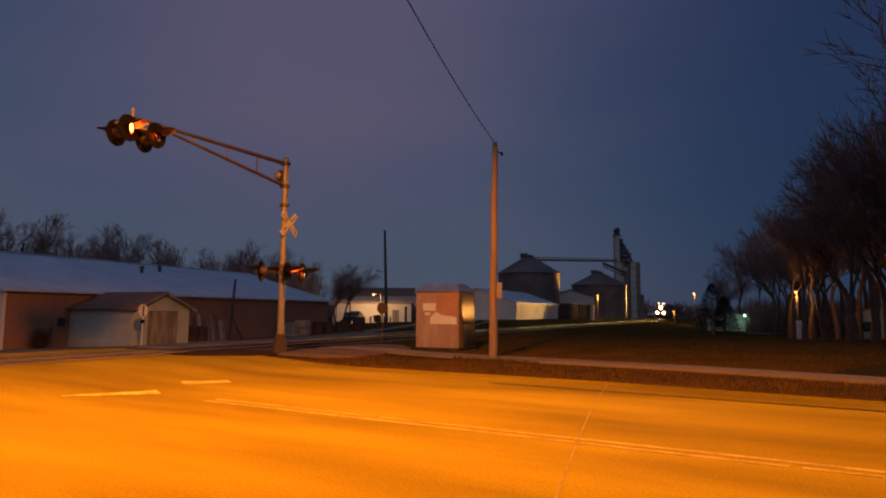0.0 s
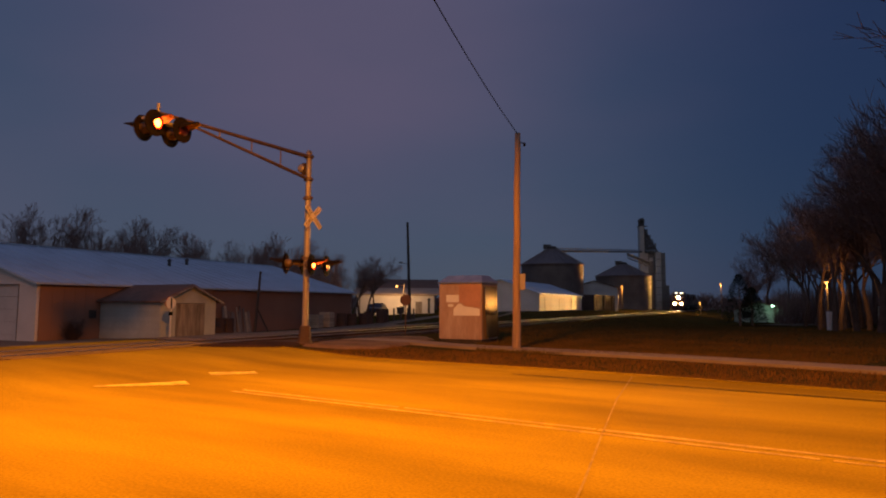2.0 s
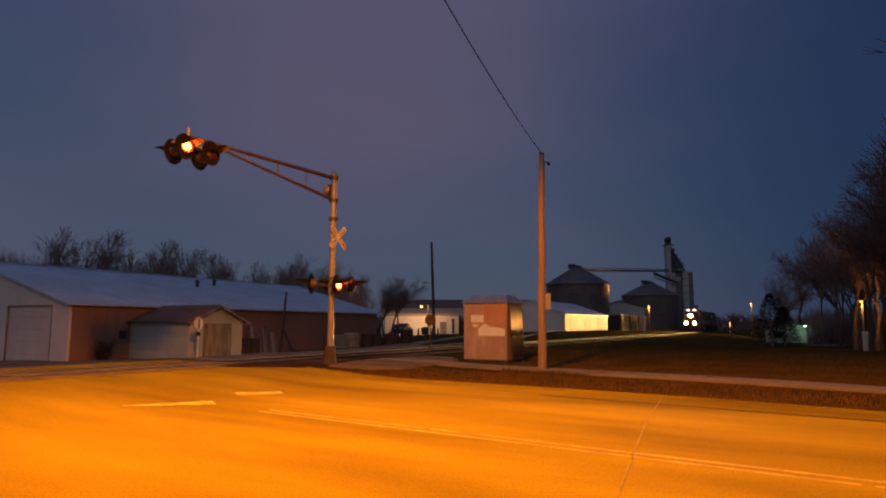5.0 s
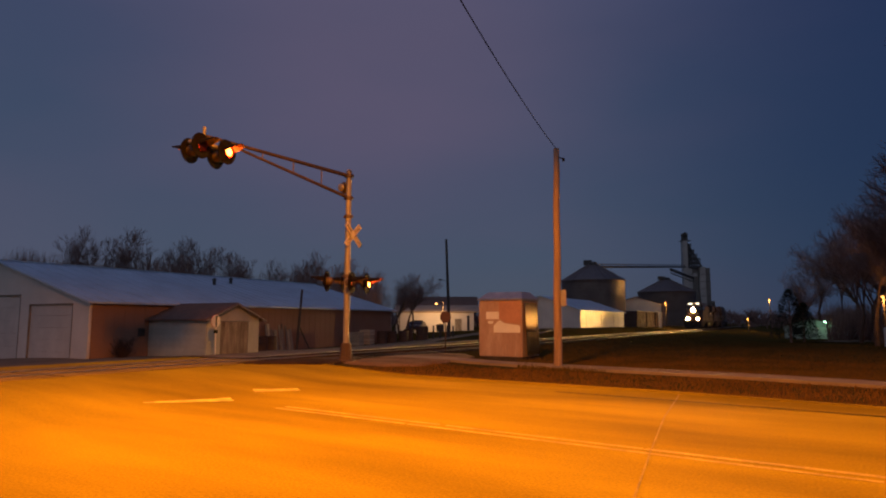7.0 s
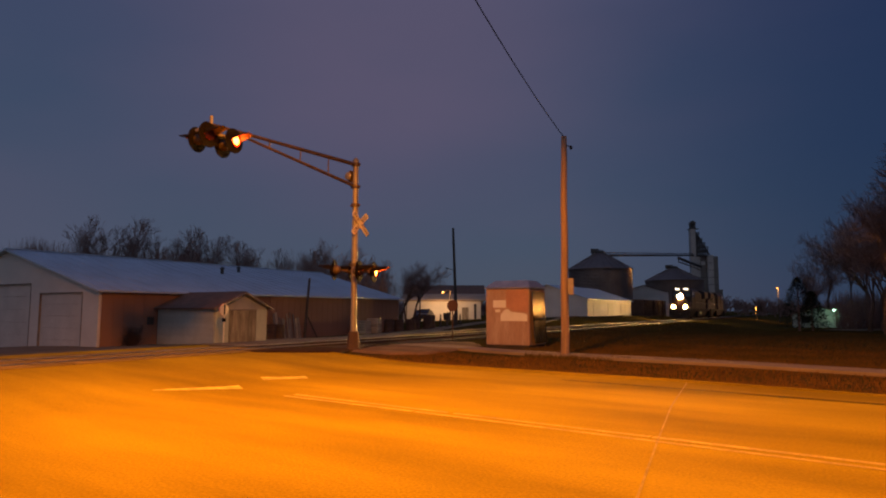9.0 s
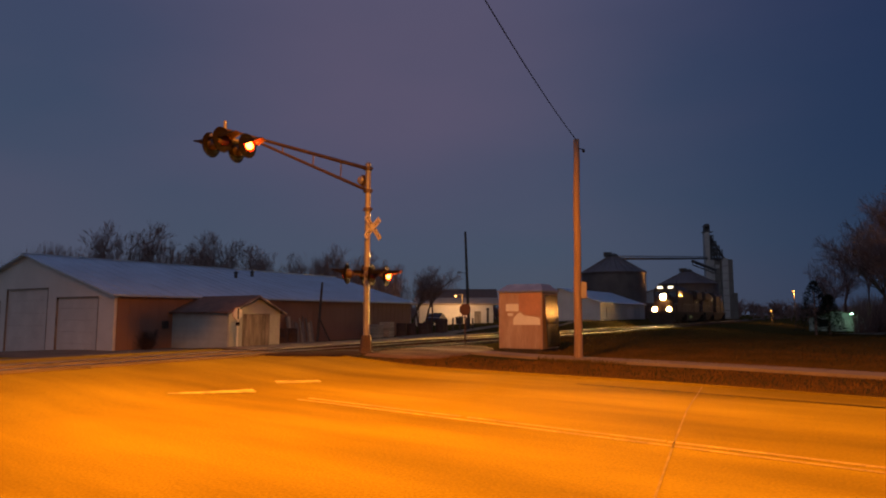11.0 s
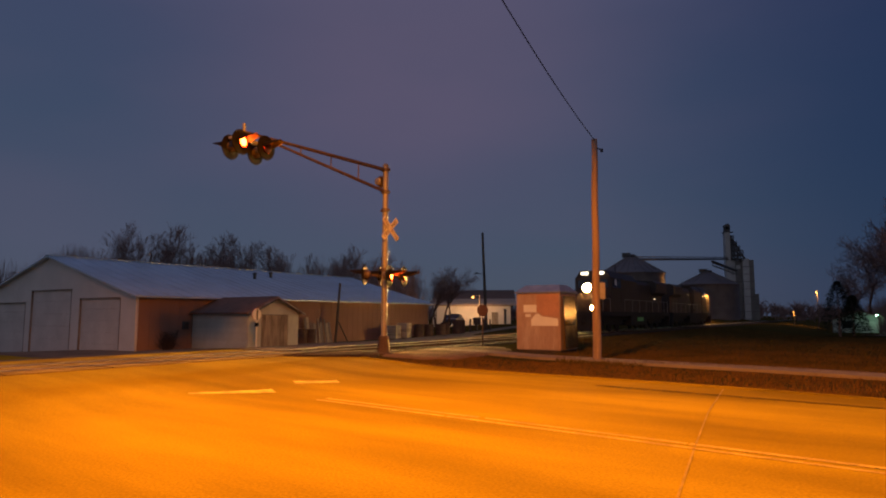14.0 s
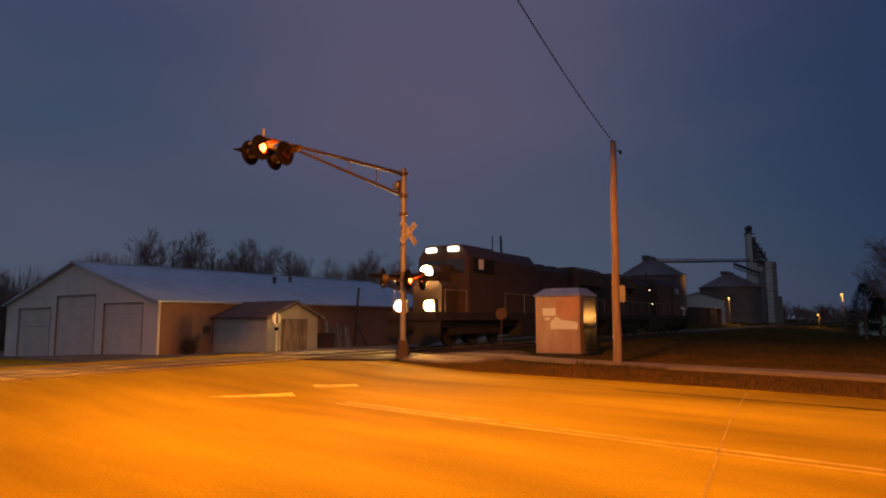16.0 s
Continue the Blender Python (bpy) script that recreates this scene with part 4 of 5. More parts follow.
    prism(bm, [(-1.0, 1.62), (-1.0, 3.3), (-1.5, 3.65), (-1.5, 4.5), (-1.1, 4.75), (1.1, 4.75), (1.5, 4.5), (1.5, 3.55), (1.0, 3.3), (1.0, 1.62)], 17.0, 21.2)
    part("radiator", bm, M_LOCO, th)
    for k in range(8):
        for s in (-1, 1):
            bm = B()
            x = s * 0.95
            box(bm, min(x, x + 0.03 * s), max(x, x + 0.03 * s), 10.8 + k * 0.76, 11.47 + k * 0.76, 1.8, 3.9, bevel=0.008)
            part("hood_door", bm, M_LOCO, th)
    for y in (11.8, 13.5, 15.2):
        bm = B()
        lathe(bm, [(0.55, 4.45), (0.55, 4.66), (0.4, 4.7)], 20, pose(0, y, 0))
        part("roof_fan", bm, M_LOCOGREY, th)
    bm = B()
    tube(bm, (0.7, 6.9, 4.85), (0.7, 6.9, 5.75), 0.03, 0.03, 6)
    part("aerial", bm, M_BLACK, th)
    for s in (-1, 1):
        for y in (1.2, 3.0, 6.8, 9.0, 11.2, 13.4, 15.6, 17.8, 20.0, 21.5):
            bm = B()
            tube(bm, (s * 1.48, y, 1.6), (s * 1.48, y, 2.65), 0.02, 0.02, 6)
            part("handrail_post", bm, M_ALU, th)
        bm = B()
        tube(bm, (s * 1.48, 6.8, 2.65), (s * 1.48, 21.5, 2.65), 0.02, 0.02, 6)
        tube(bm, (s * 1.48, 1.2, 2.65), (s * 1.48, 3.0, 2.65), 0.02, 0.02, 6)
        part("handrail", bm, M_ALU, th)
    bm = B()
    prism(bm, [(-1.45, 0.45), (-1.5, 1.25), (1.5, 1.25), (1.45, 0.45)], 8.6, 13.6)
    part("fuel_tank", bm, M_LOCOGREY, th)
    part("gauge_panel", box(B(), 1.47, 1.53, 10.4, 12.2, 0.8, 1.15), M_GREEN, th, "faint green gauge light panel")
    for yc in (4.6, 17.6):
        tk = new("truck")
        tk.parent = th
        bm = B()
        for s in (-1, 1):
            box(bm, s * 1.05 - 0.12, s * 1.05 + 0.12, yc - 2.5, yc + 2.5, 0.55, 0.95, bevel=0.05)
        part("truck_frame", bm, M_LOCOGREY, tk)
        for d in (-2.0, 0, 2.0):
            wheelset(tk, yc + d, 0.53)
    for x, y, z in ((0.98, 18.2, 2.95),) if lead else ((-0.97, 10.9, 2.6), (-0.97, 11.6, 3.8)):
        bm = B()
        tube(bm, (x * 0.96, y, z), (x * 1.08, y, z), 0.03, 0.03, 10)
        part("walkway_lamp", bm, M_MARKER, th, "small glowing walkway lamp")
    return th




# ---- far buildings by the track ----
def frame_matrix(o, ax, ay, z):
    return Matrix(((ax.x, ay.x, 0, o.x), (ax.y, ay.y, 0, o.y), (0, 0, 1, z), (0, 0, 0, 1)))


def gabled(name, m, W, L, E, R, wall_m, roof_m, label, category, base=-0.3, over=0.3):
    """Walls over x in 0..W, y in 0..L; the ridge runs along y."""
    th = thing(name, m, label, category)
    for x in (0.0, W - 0.15):
        bm = B()
        box(bm, x, x + 0.15, 0.15, L - 0.15, base, E)
        part("wall", bm, wall_m, th)
    for y in (0.0, L - 0.15):
        bm = B()
        prism(bm, [(0, base), (0, E), (W / 2, R), (W, E), (W, base)], y, y + 0.15)
        part("wall", bm, wall_m, th)
    k = (R - E) / (W / 2)
    for x_e in (-over, W + over):
        bm = B()
        z = E - over * k
        a = [(x_e, z + 0.02), (W / 2, R + 0.02), (W / 2, R + 0.14), (x_e, z + 0.14)]
        prism(bm, a if x_e > 0 else a[::-1], -over, L + over)
        part("roof", bm, roof_m, th)
    return th


def build_far_buildings():
    # white track-side warehouse, its long wall facing the track
    # local x runs back towards the track
    o = track_xy(81.0, 36.4)
    m = frame_matrix(o, -NO, TR, 0.35)
    w = gabled("warehouse", m, 11.0, 23.0, 2.75, 4.65, M_BARNWHITE, M_BARNROOF, "white metal track-side warehouse with low gable", "warehouse")
    for k in range(3):
        bm = B()
        box(bm, 11.0, 11.04, 2.5 + k * 7.0, 5.6 + k * 7.0, -0.1, 2.35, bevel=0.01)
        part("sliding_door", bm, M_DOOR, w)
    # pale hall across the side street
    a, b = Vector((-14.6, 84.6)), Vector((-4.2, 85.4))
    u = (b - a).normalized()
    v = Vector((-u.y, u.x))
    m = frame_matrix(a, u, v, 0.1)
    th = thing("street_hall", m, "low pale hall with a dark shingle roof, lit at night", "hall")
    W, D, E = (b - a).length, 12.0, 2.72
    for x0, x1, y0, y1 in ((0, W, 0, 0.2), (0, W, D - 0.2, D), (0, 0.2, 0.2, D - 0.2), (W - 0.2, W, 0.2, D - 0.2)):
        bm = B()
        box(bm, x0, x1, y0, y1, -0.4, E)
        part("wall", bm, M_BARNWHITE, th)
    for y0, z0, y1, z1, roofing, words in ((-0.25, E + 0.02, 4.0, E + 0.95, M_HALLROOF, "pale low front roof"), (4.0, E + 0.9, D / 2 + 3.0, E + 2.35, M_SHINGLE, "dark main roof"), (D + 0.5, E + 0.02, D / 2 + 3.0, E + 2.35, M_SHINGLE, "dark main roof")):
        bm = B()
        q = [(-0.5, y0, z0), (W + 0.8, y0, z0), (W + 0.8, y1, z1), (-0.5, y1, z1)]
        lo = [bm.verts.new(p) for p in q]
        hi = [bm.verts.new((p[0], p[1], p[2] + 0.16)) for p in q]
        bm.faces.new(lo), bm.faces.new(hi)
        for k in range(4):
            bm.faces.new((lo[k], lo[(k + 1) % 4], hi[(k + 1) % 4], hi[k]))
        bmesh.ops.recalc_face_normals(bm, faces=bm.faces)
        part("roof", bm, roofing, th, words)
    part("porch_post", box(B(), 0.4, 0.55, -0.45, -0.3, -0.4, E), M_OLDWOOD, th)
    bm = B()
    box(bm, 7.9, 8.8, -0.03, 0.02, -0.2, 1.9)
    part("door", bm, M_OLDWOOD, th)
    bm = B()
    box(bm, 2.4, 3.6, -0.03, 0.02, 0.7, 1.7)
    part("window", bm, M_GLASS, th)
    # pale annex between the bins
    a = radians(11.4)
    gabled("annex", pose(128 * math.sin(a) - 4.5, 128 * math.cos(a) + 1.0, 0.1, 0, 0, -11), 9.0, 6.0, 4.9, 6.3, M_BARNWHITE, M_SHINGLE, "pale annex building between the grain bins", "annex")
    # lamp on the hall
    p = Vector((-8.9, 82.0, 3.95))
    yard_lamp("hall_lamp", p, 0.2, M_SODIUM, 0.9)
    lamp("hall_light", "POINT", (p.x, p.y - 0.4, p.z - 0.3), 900, (1.0, 0.52, 0.20), 0.2)
    # row of dark covered wagons beside the track-side warehouse
    for k in range(3):
        q = track_xy(109.4 + k * 6.9, 25.7 - 0.15 * k)
        th = thing("storage_bin", pose(q.x, q.y, 0.12, 0, 0, math.degrees(-TA)), "dark rusty steel storage container beside the track", "container", "containers by the track")
        bm = B()
        box(bm, -1.2, 1.2, 0, 6.7, 0.15, 3.35, bevel=0.03)
        part("body", bm, M_RUSTDARK, th)
        for j in range(10):
            bm = B()
            box(bm, 1.2, 1.25, 0.3 + j * 0.64, 0.5 + j * 0.64, 0.25, 3.25)
            part("rib", bm, M_RUSTDARK, th)
        bm = B()
        box(bm, -1.1, -0.8, 0.3, 5.6, -0.2, 0.15)
        box(bm, 0.8, 1.1, 0.3, 5.6, -0.2, 0.15)
        part("skids", bm, M_DARKSTEEL, th)


def yard_lamp(name, p, r, glow, arm, label="sodium street lamp on a tall post", post=True):
    g = height(p.x, p.y) - 0.1
    th = thing(name, pose(p.x, p.y, g), label, "street lamp")
    h = p.z - g
    if post:
        bm = B()
        tube(bm, (arm, 0.1, 0), (arm, 0.1, h + 0.25), 0.10, 0.07, 8)
        part("post", bm, M_POLEDARK, th)
        bm = B()
        tube(bm, (arm, 0.1, h + 0.2), (0, 0, h + 0.16), 0.035, 0.03, 6)
        part("arm", bm, M_BLACK, th)
    bm = B()
    lathe(bm, [(r * 0.5, h - 0.12), (r * 0.95, h - 0.03), (r, h + 0.06)], 14)
    part("globe", bm, glow, th, "glowing lamp globe")
    bm = B()
    lathe(bm, [(r * 1.1, h + 0.06), (r * 0.9, h + 0.16), (r * 0.3, h + 0.24)], 14)
    part("cap", bm, M_ALU, th)
    return th


def build_street_furniture():
    # second pole across the track
    th = thing("utility_pole", pose(-5.42, 61.8, 0.1), "dark timber pole across the track with a lamp arm", "utility pole")
    bm = B()
    tube(bm, (0, 0, 0), (-0.32, 0, 9.6), 0.17, 0.11, 10)
    part("pole", bm, M_POLEDARK, th)
    bm = B()
    tube(bm, (-0.2, 0, 5.45), (-0.85, -0.1, 5.6), 0.03, 0.03, 6)
    box(bm, -1.05, -0.75, -0.2, 0.0, 5.54, 5.66)
    part("lamp_arm", bm, M_DARKSTEEL, th)
    # stop signs
    def stop_sign(x, y, yaw, h, label, r, back):
        th = thing("stop_sign", pose(x, y, height(x, y) - 0.08, 0, 0, yaw), label, "road sign", "stop signs")
        bm = B()
        box(bm, -0.03, 0.03, 0.015, 0.05, 0, h + r * 0.8)
        part("post", bm, M_TRIM if back else M_RUSTDARK, th)
        bm = B()
        lathe(bm, [(r, 0.0), (r, 0.012)], 8, pose(0, 0, h, 90, 0, 0) @ pose(0, 0, 0, 0, 0, 22.5))
        part("plate", bm, M_REDSIGN if back else M_REDDARK, th, "red octagonal plate" if back else "")
        bm = B()
        lathe(bm, [(r * 0.97, 0.0), (r * 0.97, 0.004)], 8, pose(0, 0.018, h, 90, 0, 0) @ pose(0, 0, 0, 0, 0, 22.5))
        part("plate_back", bm, M_SIGNBACK, th)
        if not back:
            return th
        part("mounting_bar", box(B(), -0.04, 0.04, 0.05, 0.065, h - r * 0.8, h + r * 0.8), M_BLACK, th, "dark mounting bar on the plate's back")
        cu = bpy.data.curves.new("letters", "FONT")
        cu.body, cu.size, cu.align_x, cu.align_y = "STOP", r * 0.85, "CENTER", "CENTER"
        cu.extrude = 0.003
        tmp = bpy.data.objects.new("letters", cu)
        me = bpy.data.meshes.new_from_object(tmp)
        bpy.data.objects.remove(tmp)
        me.materials.clear()
        me.materials.append(M_SIGNWHITE)
        ob = new("letters", me)
        ob.parent = th
        ob.matrix_basis = pose(0, -0.017, h, 90, 0, 0)
        bm = B()
        box(bm, -0.1, 0.1, -0.004, 0.06, h - r - 0.28, h - r - 0.1)
        part("small_plate", bm, M_BLACK, th)
        return th
    stop_sign(-14.55, 30.85, 250, 1.78, "octagonal stop sign seen from behind, catching orange light", 0.33, True)
    stop_sign(-2.92, 30.9, 12, 1.80, "small dark octagonal sign beside the track", 0.29, False)
    # leaning pole by the barn
    q = BC + TR * 14.8 - NO * 0.8
    th = thing("leaning_pole", pose(q.x, q.y, height(q.x, q.y) - 0.1), "old leaning timber pole beside the barn wall", "pole")
    bm = B()
    tube(bm, (0, 0, 0), (0.17, 0.39, 4.35), 0.10, 0.08, 8)
    part("pole", bm, M_POLEDARK, th)
    bm = B()
    tube(bm, (0.07, 0.17, 1.75), (0.55, 1.2, 0.1), 0.05, 0.05, 6)
    part("brace", bm, M_POLEDARK, th)
    # old boards leant against the barn wall
    rnd = random.Random(21)
    for k in range(11):
        q = BC + TR * (12.3 + k * 0.235 + rnd.uniform(-0.05, 0.05)) - NO * 0.55
        h, w = rnd.uniform(1.35, 1.95), rnd.uniform(0.06, 0.12)
        bm = B()
        box(bm, -0.02, 0.02, -w, w, -0.25, h, bevel=0.008)
        ob = part("board", bm, M_OLDPALE if k % 4 == 1 else M_OLDWOOD)
        ob.matrix_world = pose(q.x, q.y, height(q.x, q.y), 0, 0, math.degrees(-TA)) @ pose(0, 0, 0, 0, -rnd.uniform(8, 13), 0)
        tagged(ob, "old weathered board leaning on the barn wall", "board", "boards leaning on the barn")
    # things stored at the barn's end
    rnd = random.Random(4)
    for k, (s, off) in enumerate(((11.3, 0.9), (12.0, 1.0), (23.6, 2.0), (24.8, 2.2), (26.0, 2.6), (27.2, 2.3), (28.4, 2.8), (29.6, 2.4))):
        q = BC + TR * s - NO * off
        th = thing("steel_drum", pose(q.x, q.y, height(q.x, q.y) - 0.02), "dark rusty steel drum beside the barn", "drum", "drums at the barn")
        bm = B()
        h = rnd.uniform(0.95, 1.25)
        lathe(bm, [(0.42, 0), (0.42, h * 0.32), (0.44, h * 0.34), (0.42, h * 0.36), (0.42, h * 0.66), (0.44, h * 0.68), (0.42, h * 0.7), (0.42, h), (0.38, h), (0.37, h - 0.03)], 18)
        part("drum_body", bm, M_RUSTDARK, th)
    for s, off, h in ((20.7, 1.6, 1.05), (22.0, 1.7, 1.2)):
        q = BC + TR * s - NO * off
        th = thing("crate", pose(q.x, q.y, height(q.x, q.y) - 0.02, 0, 0, math.degrees(-TA) + 8), "pale slatted timber crate beside the barn", "crate", "crates at the barn")
        for j in range(5):
            z = 0.05 + j * h / 5
            bm = B()
            box(bm, -0.45, 0.45, -0.4, 0.4, z, z + h / 5 - 0.04)
            part("slat", bm, M_OLDPALE, th)
        for x in (-0.46, 0.40):
            bm = B()
            box(bm, x, x + 0.06, -0.42, -0.36, 0, h)
            part("corner_post", bm, M_OLDPALE, th)
    q = BC + TR * 1.6 - NO * 0.55
    th = thing("shrub", pose(q.x, q.y, height(q.x, q.y) - 0.05), "small bare dark shrub against the barn wall", "shrub")
    bm = B()
    for k in range(160):
        a, t = rnd.uniform(0, math.tau), rnd.uniform(0.15, 0.75)
        p0 = Vector((rnd.uniform(-0.15, 0.15), rnd.uniform(-0.2, 0.2), 0))
        p1 = p0 + Vector((t * math.cos(a) * 0.5, t * math.sin(a) * 1.3, rnd.uniform(0.3, 1.15)))
        tube(bm, p0, p1, 0.014, 0.005, 3, False)
        for _ in range(3):
            u = p0.lerp(p1, rnd.uniform(0.4, 0.95))
            tube(bm, u, u + Vector((rnd.uniform(-0.2, 0.2), rnd.uniform(-0.3, 0.3), rnd.uniform(0.0, 0.25))), 0.008, 0.004, 3, False)
    part("stems", bm, M_RUSTDARK, th)
    q = BC + TR * 3.0 - NO * 0.02
    th = thing("wall_vent", pose(q.x, q.y, 1.0, 0, 0, math.degrees(-TA)), "small dark louvred vent on the barn wall", "vent")
    part("vent_box", box(B(), -0.02, 0.12, -0.18, 0.18, -0.22, 0.22, bevel=0.015), M_DARKSTEEL, th)
    for k in range(5):
        part("louvre", box(B(), 0.12, 0.16, -0.15, 0.15, -0.18 + k * 0.08, -0.15 + k * 0.08), M_DARKSTEEL, th)
    th = thing("litter_bin", pose(-8.16, 79.61, height(-8.16, 79.61) - 0.02), "small dark bin before the pale hall", "bin")
    part("bin_body", lathe(B(), [(0.42, 0), (0.50, 0.75), (0.50, 0.8), (0.44, 0.8)], 14), M_DARKSTEEL, th)
    part("lid", lathe(B(), [(0.52, 0.8), (0.52, 0.86), (0.2, 0.94)], 14), M_DARKSTEEL, th)
    th = thing("standpipe", pose(-4.62, 79.90, height(-4.62, 79.90) - 0.02), "dark upright pipe before the pale hall", "standpipe")
    part("pipe", tube(B(), (0, 0, 0), (0, 0, 1.7), 0.16, 0.14, 10), M_DARKSTEEL, th)
    part("cap", lathe(B(), [(0.2, 1.6), (0.22, 1.72), (0.1, 1.85)], 10), M_DARKSTEEL, th)
    # row of fence posts beyond the drums
    for k in range(4):
        q = BC + TR * (31.0 + k * 1.1) - NO * (2.6 + 0.1 * k)
        bm = B()
        tube(bm, (0, 0, -0.1), (rnd.uniform(-0.05, 0.05), 0, rnd.uniform(1.0, 1.35)), 0.09, 0.08, 7)
        ob = part("fence_post", bm, M_POLEDARK)
        ob.matrix_world = pose(q.x, q.y, height(q.x, q.y))
        tagged(ob, "short dark timber post beside the barn yard", "post", "posts at the barn yard")


def build_car(name, x, y, yaw, paint, label):
    th = thing(name, pose(x, y, height(x, y) - 0.04, 0, 0, yaw), label, "car")
    bm = B()
    side = [(-2.15, 0.35), (-2.2, 0.75), (-1.95, 0.92), (-1.1, 1.0), (-0.5, 1.42), (0.75, 1.45), (1.4, 1.02), (2.05, 0.95), (2.15, 0.7), (2.1, 0.35)]
    prism(bm, side, -0.85, 0.85)
    bmesh.ops.bevel(bm, geom=bm.edges[:], offset=0.06, segments=2, affect="EDGES")
    part("body", bm, paint, th, smooth_shade=False)
    for s in (-1, 1):
        bm = B()
        prism(bm, [(-1.0, 1.03), (-0.48, 1.36), (0.7, 1.38), (1.22, 1.05)], s * 0.86 - 0.01, s * 0.86 + 0.01)
        part("side_glass", bm, M_GLASS, th)
    for xw in (-1.35, 1.35):
        for s in (-1, 1):
            w = new("wheel")
            w.parent = th
            w.matrix_basis = pose(xw, s * 0.8, 0.33)
            bm = B()
            lathe(bm, [(0.2, -0.1), (0.31, -0.1), (0.33, -0.05), (0.33, 0.05), (0.31, 0.1), (0.2, 0.1)], 20, pose(0, 0, 0, 90, 0, 0))
            part("tyre", bm, M_BLACK, w)
            bm = B()
            lathe(bm, [(0.2, -0.06), (0.2, 0.06)], 16, pose(0, 0, 0, 90, 0, 0))
            part("rim", bm, M_ALU, w)


def build_house():
    # low house under a greenish lamp, far across the field
    c = Vector((44.6, 101.5))
    th = gabled("house", pose(c.x - 2, c.y + 1, -1.15, 0, 0, -26), 7.0, 8.0, 2.1, 3.3, M_CLAP, M_SHINGLE, "small pale house under a greenish yard lamp", "house")
    bm = B()
    box(bm, 3.9, 6.2, -0.04, 0.02, 0.0, 1.9)
    part("garage_door", bm, M_DOOR, th)
    bm = B()
    box(bm, 1.2, 2.4, -0.04, 0.02, 0.9, 1.9)
    part("window", bm, M_GLASS, th)
    p = Vector((46.9, 98.7, 1.66))
    yard_lamp("yard_lamp", p, 0.22, M_MERCURY, 0.5, "greenish mercury yard lamp at the house", True)
    lamp("yard_light", "POINT", (p.x, p.y - 0.3, p.z - 0.2), 40, (0.45, 1.0, 0.55), 0.2)
    c2 = Vector((49.6, 72.0))
    th = gabled("house", pose(c2.x - 4, c2.y, -1.0, 0, 0, -34), 10.0, 8.0, 2.6, 4.4, M_CLAP, M_SHINGLE, "pale clapboard house beneath dark bare trees", "house")
    for x in (1.4, 5.8):
        bm = B()
        box(bm, x, x + 1.3, -0.04, 0.02, 0.9, 2.0)
        part("window", bm, M_GLASS, th)
    build_car("parked_car", 49.5, 96.0, 5, M_BARNWHITE, "white car parked beside the small house")
    build_car("parked_car", -10.98, 78.77, 84, M_CARDARK, "dark car parked before the pale hall")
    # street lamps over the field
    for p, e in ((Vector((30.8, 126.3, 5.3)), 1100), (Vector((51.3, 141.0, 2.3)), 300), (Vector((51.6, 130.2, 6.0)), 700), (Vector((36.5, 65.5, 4.05)), 550)):
        yard_lamp("street_lamp", p, 0.17, M_SODIUM, 0.12)
        lamp("street_light", "POINT", (p.x, p.y - 0.3, p.z - 0.35), e, SODIUM_SOFT, 0.2)
    q = Vector((36.7, 65.2))
    bm = B()
    box(bm, -0.25, 0.25, -0.25, 0.25, 0, 1.9, bevel=0.03)
    ob = part("meter_cabinet", bm, M_TRIM)
    ob.matrix_world = pose(q.x - 0.4, q.y - 0.5, height(*q) - 0.05)
    tagged(ob, "white metal cabinet at the foot of a street lamp", "cabinet")
    bm = ribbon([(40, 84), (52, 93), (70, 100)], 4.5, 0.03, 0.05, 3)
    tagged(part("driveway", bm, M_GRAVEL), "pale gravel driveway before the houses", "driveway", kind="structure")


def patch(rim, z, wild):
    """A thin uneven sheet over the ground inside a rim given along and across the track."""
    mid = [sum(c) / len(rim) for c in zip(*rim)]
    ring, n = [], len(rim)
    for k, (a, b) in enumerate(zip(rim, rim[1:] + rim[:1])):
        for j in range(6):
            u = j / 6
            p = [a[i] + (b[i] - a[i]) * u for i in (0, 1)]
            g = 1 + wild * 0.35 * noise.noise((p[0] * 1.9, p[1] * 1.9, 3.0 + z))
            ring.append([mid[i] + (p[i] - mid[i]) * g for i in (0, 1)])
    bm, rows = B(), []
    for f in (1.0, 0.96, 0.75, 0.5, 0.25):
        row = []
        for p in ring:
            q = track_xy(*[mid[i] + (p[i] - mid[i]) * f for i in (0, 1)])
            h = height(q.x, q.y) + (z if f < 1.0 else -0.05) + 0.006 * noise.noise((q.x * 3, q.y * 3, 0))
            row.append(bm.verts.new((q.x, q.y, h)))
        rows.append(row)
    for lo, hi in zip(rows, rows[1:]):
        for k in range(len(lo)):
            bm.faces.new((lo[k], lo[(k + 1) % len(lo)], hi[(k + 1) % len(lo)], hi[k]))
    bm.faces.new(rows[-1])
    bmesh.ops.recalc_face_normals(bm, faces=bm.faces)
    return bm


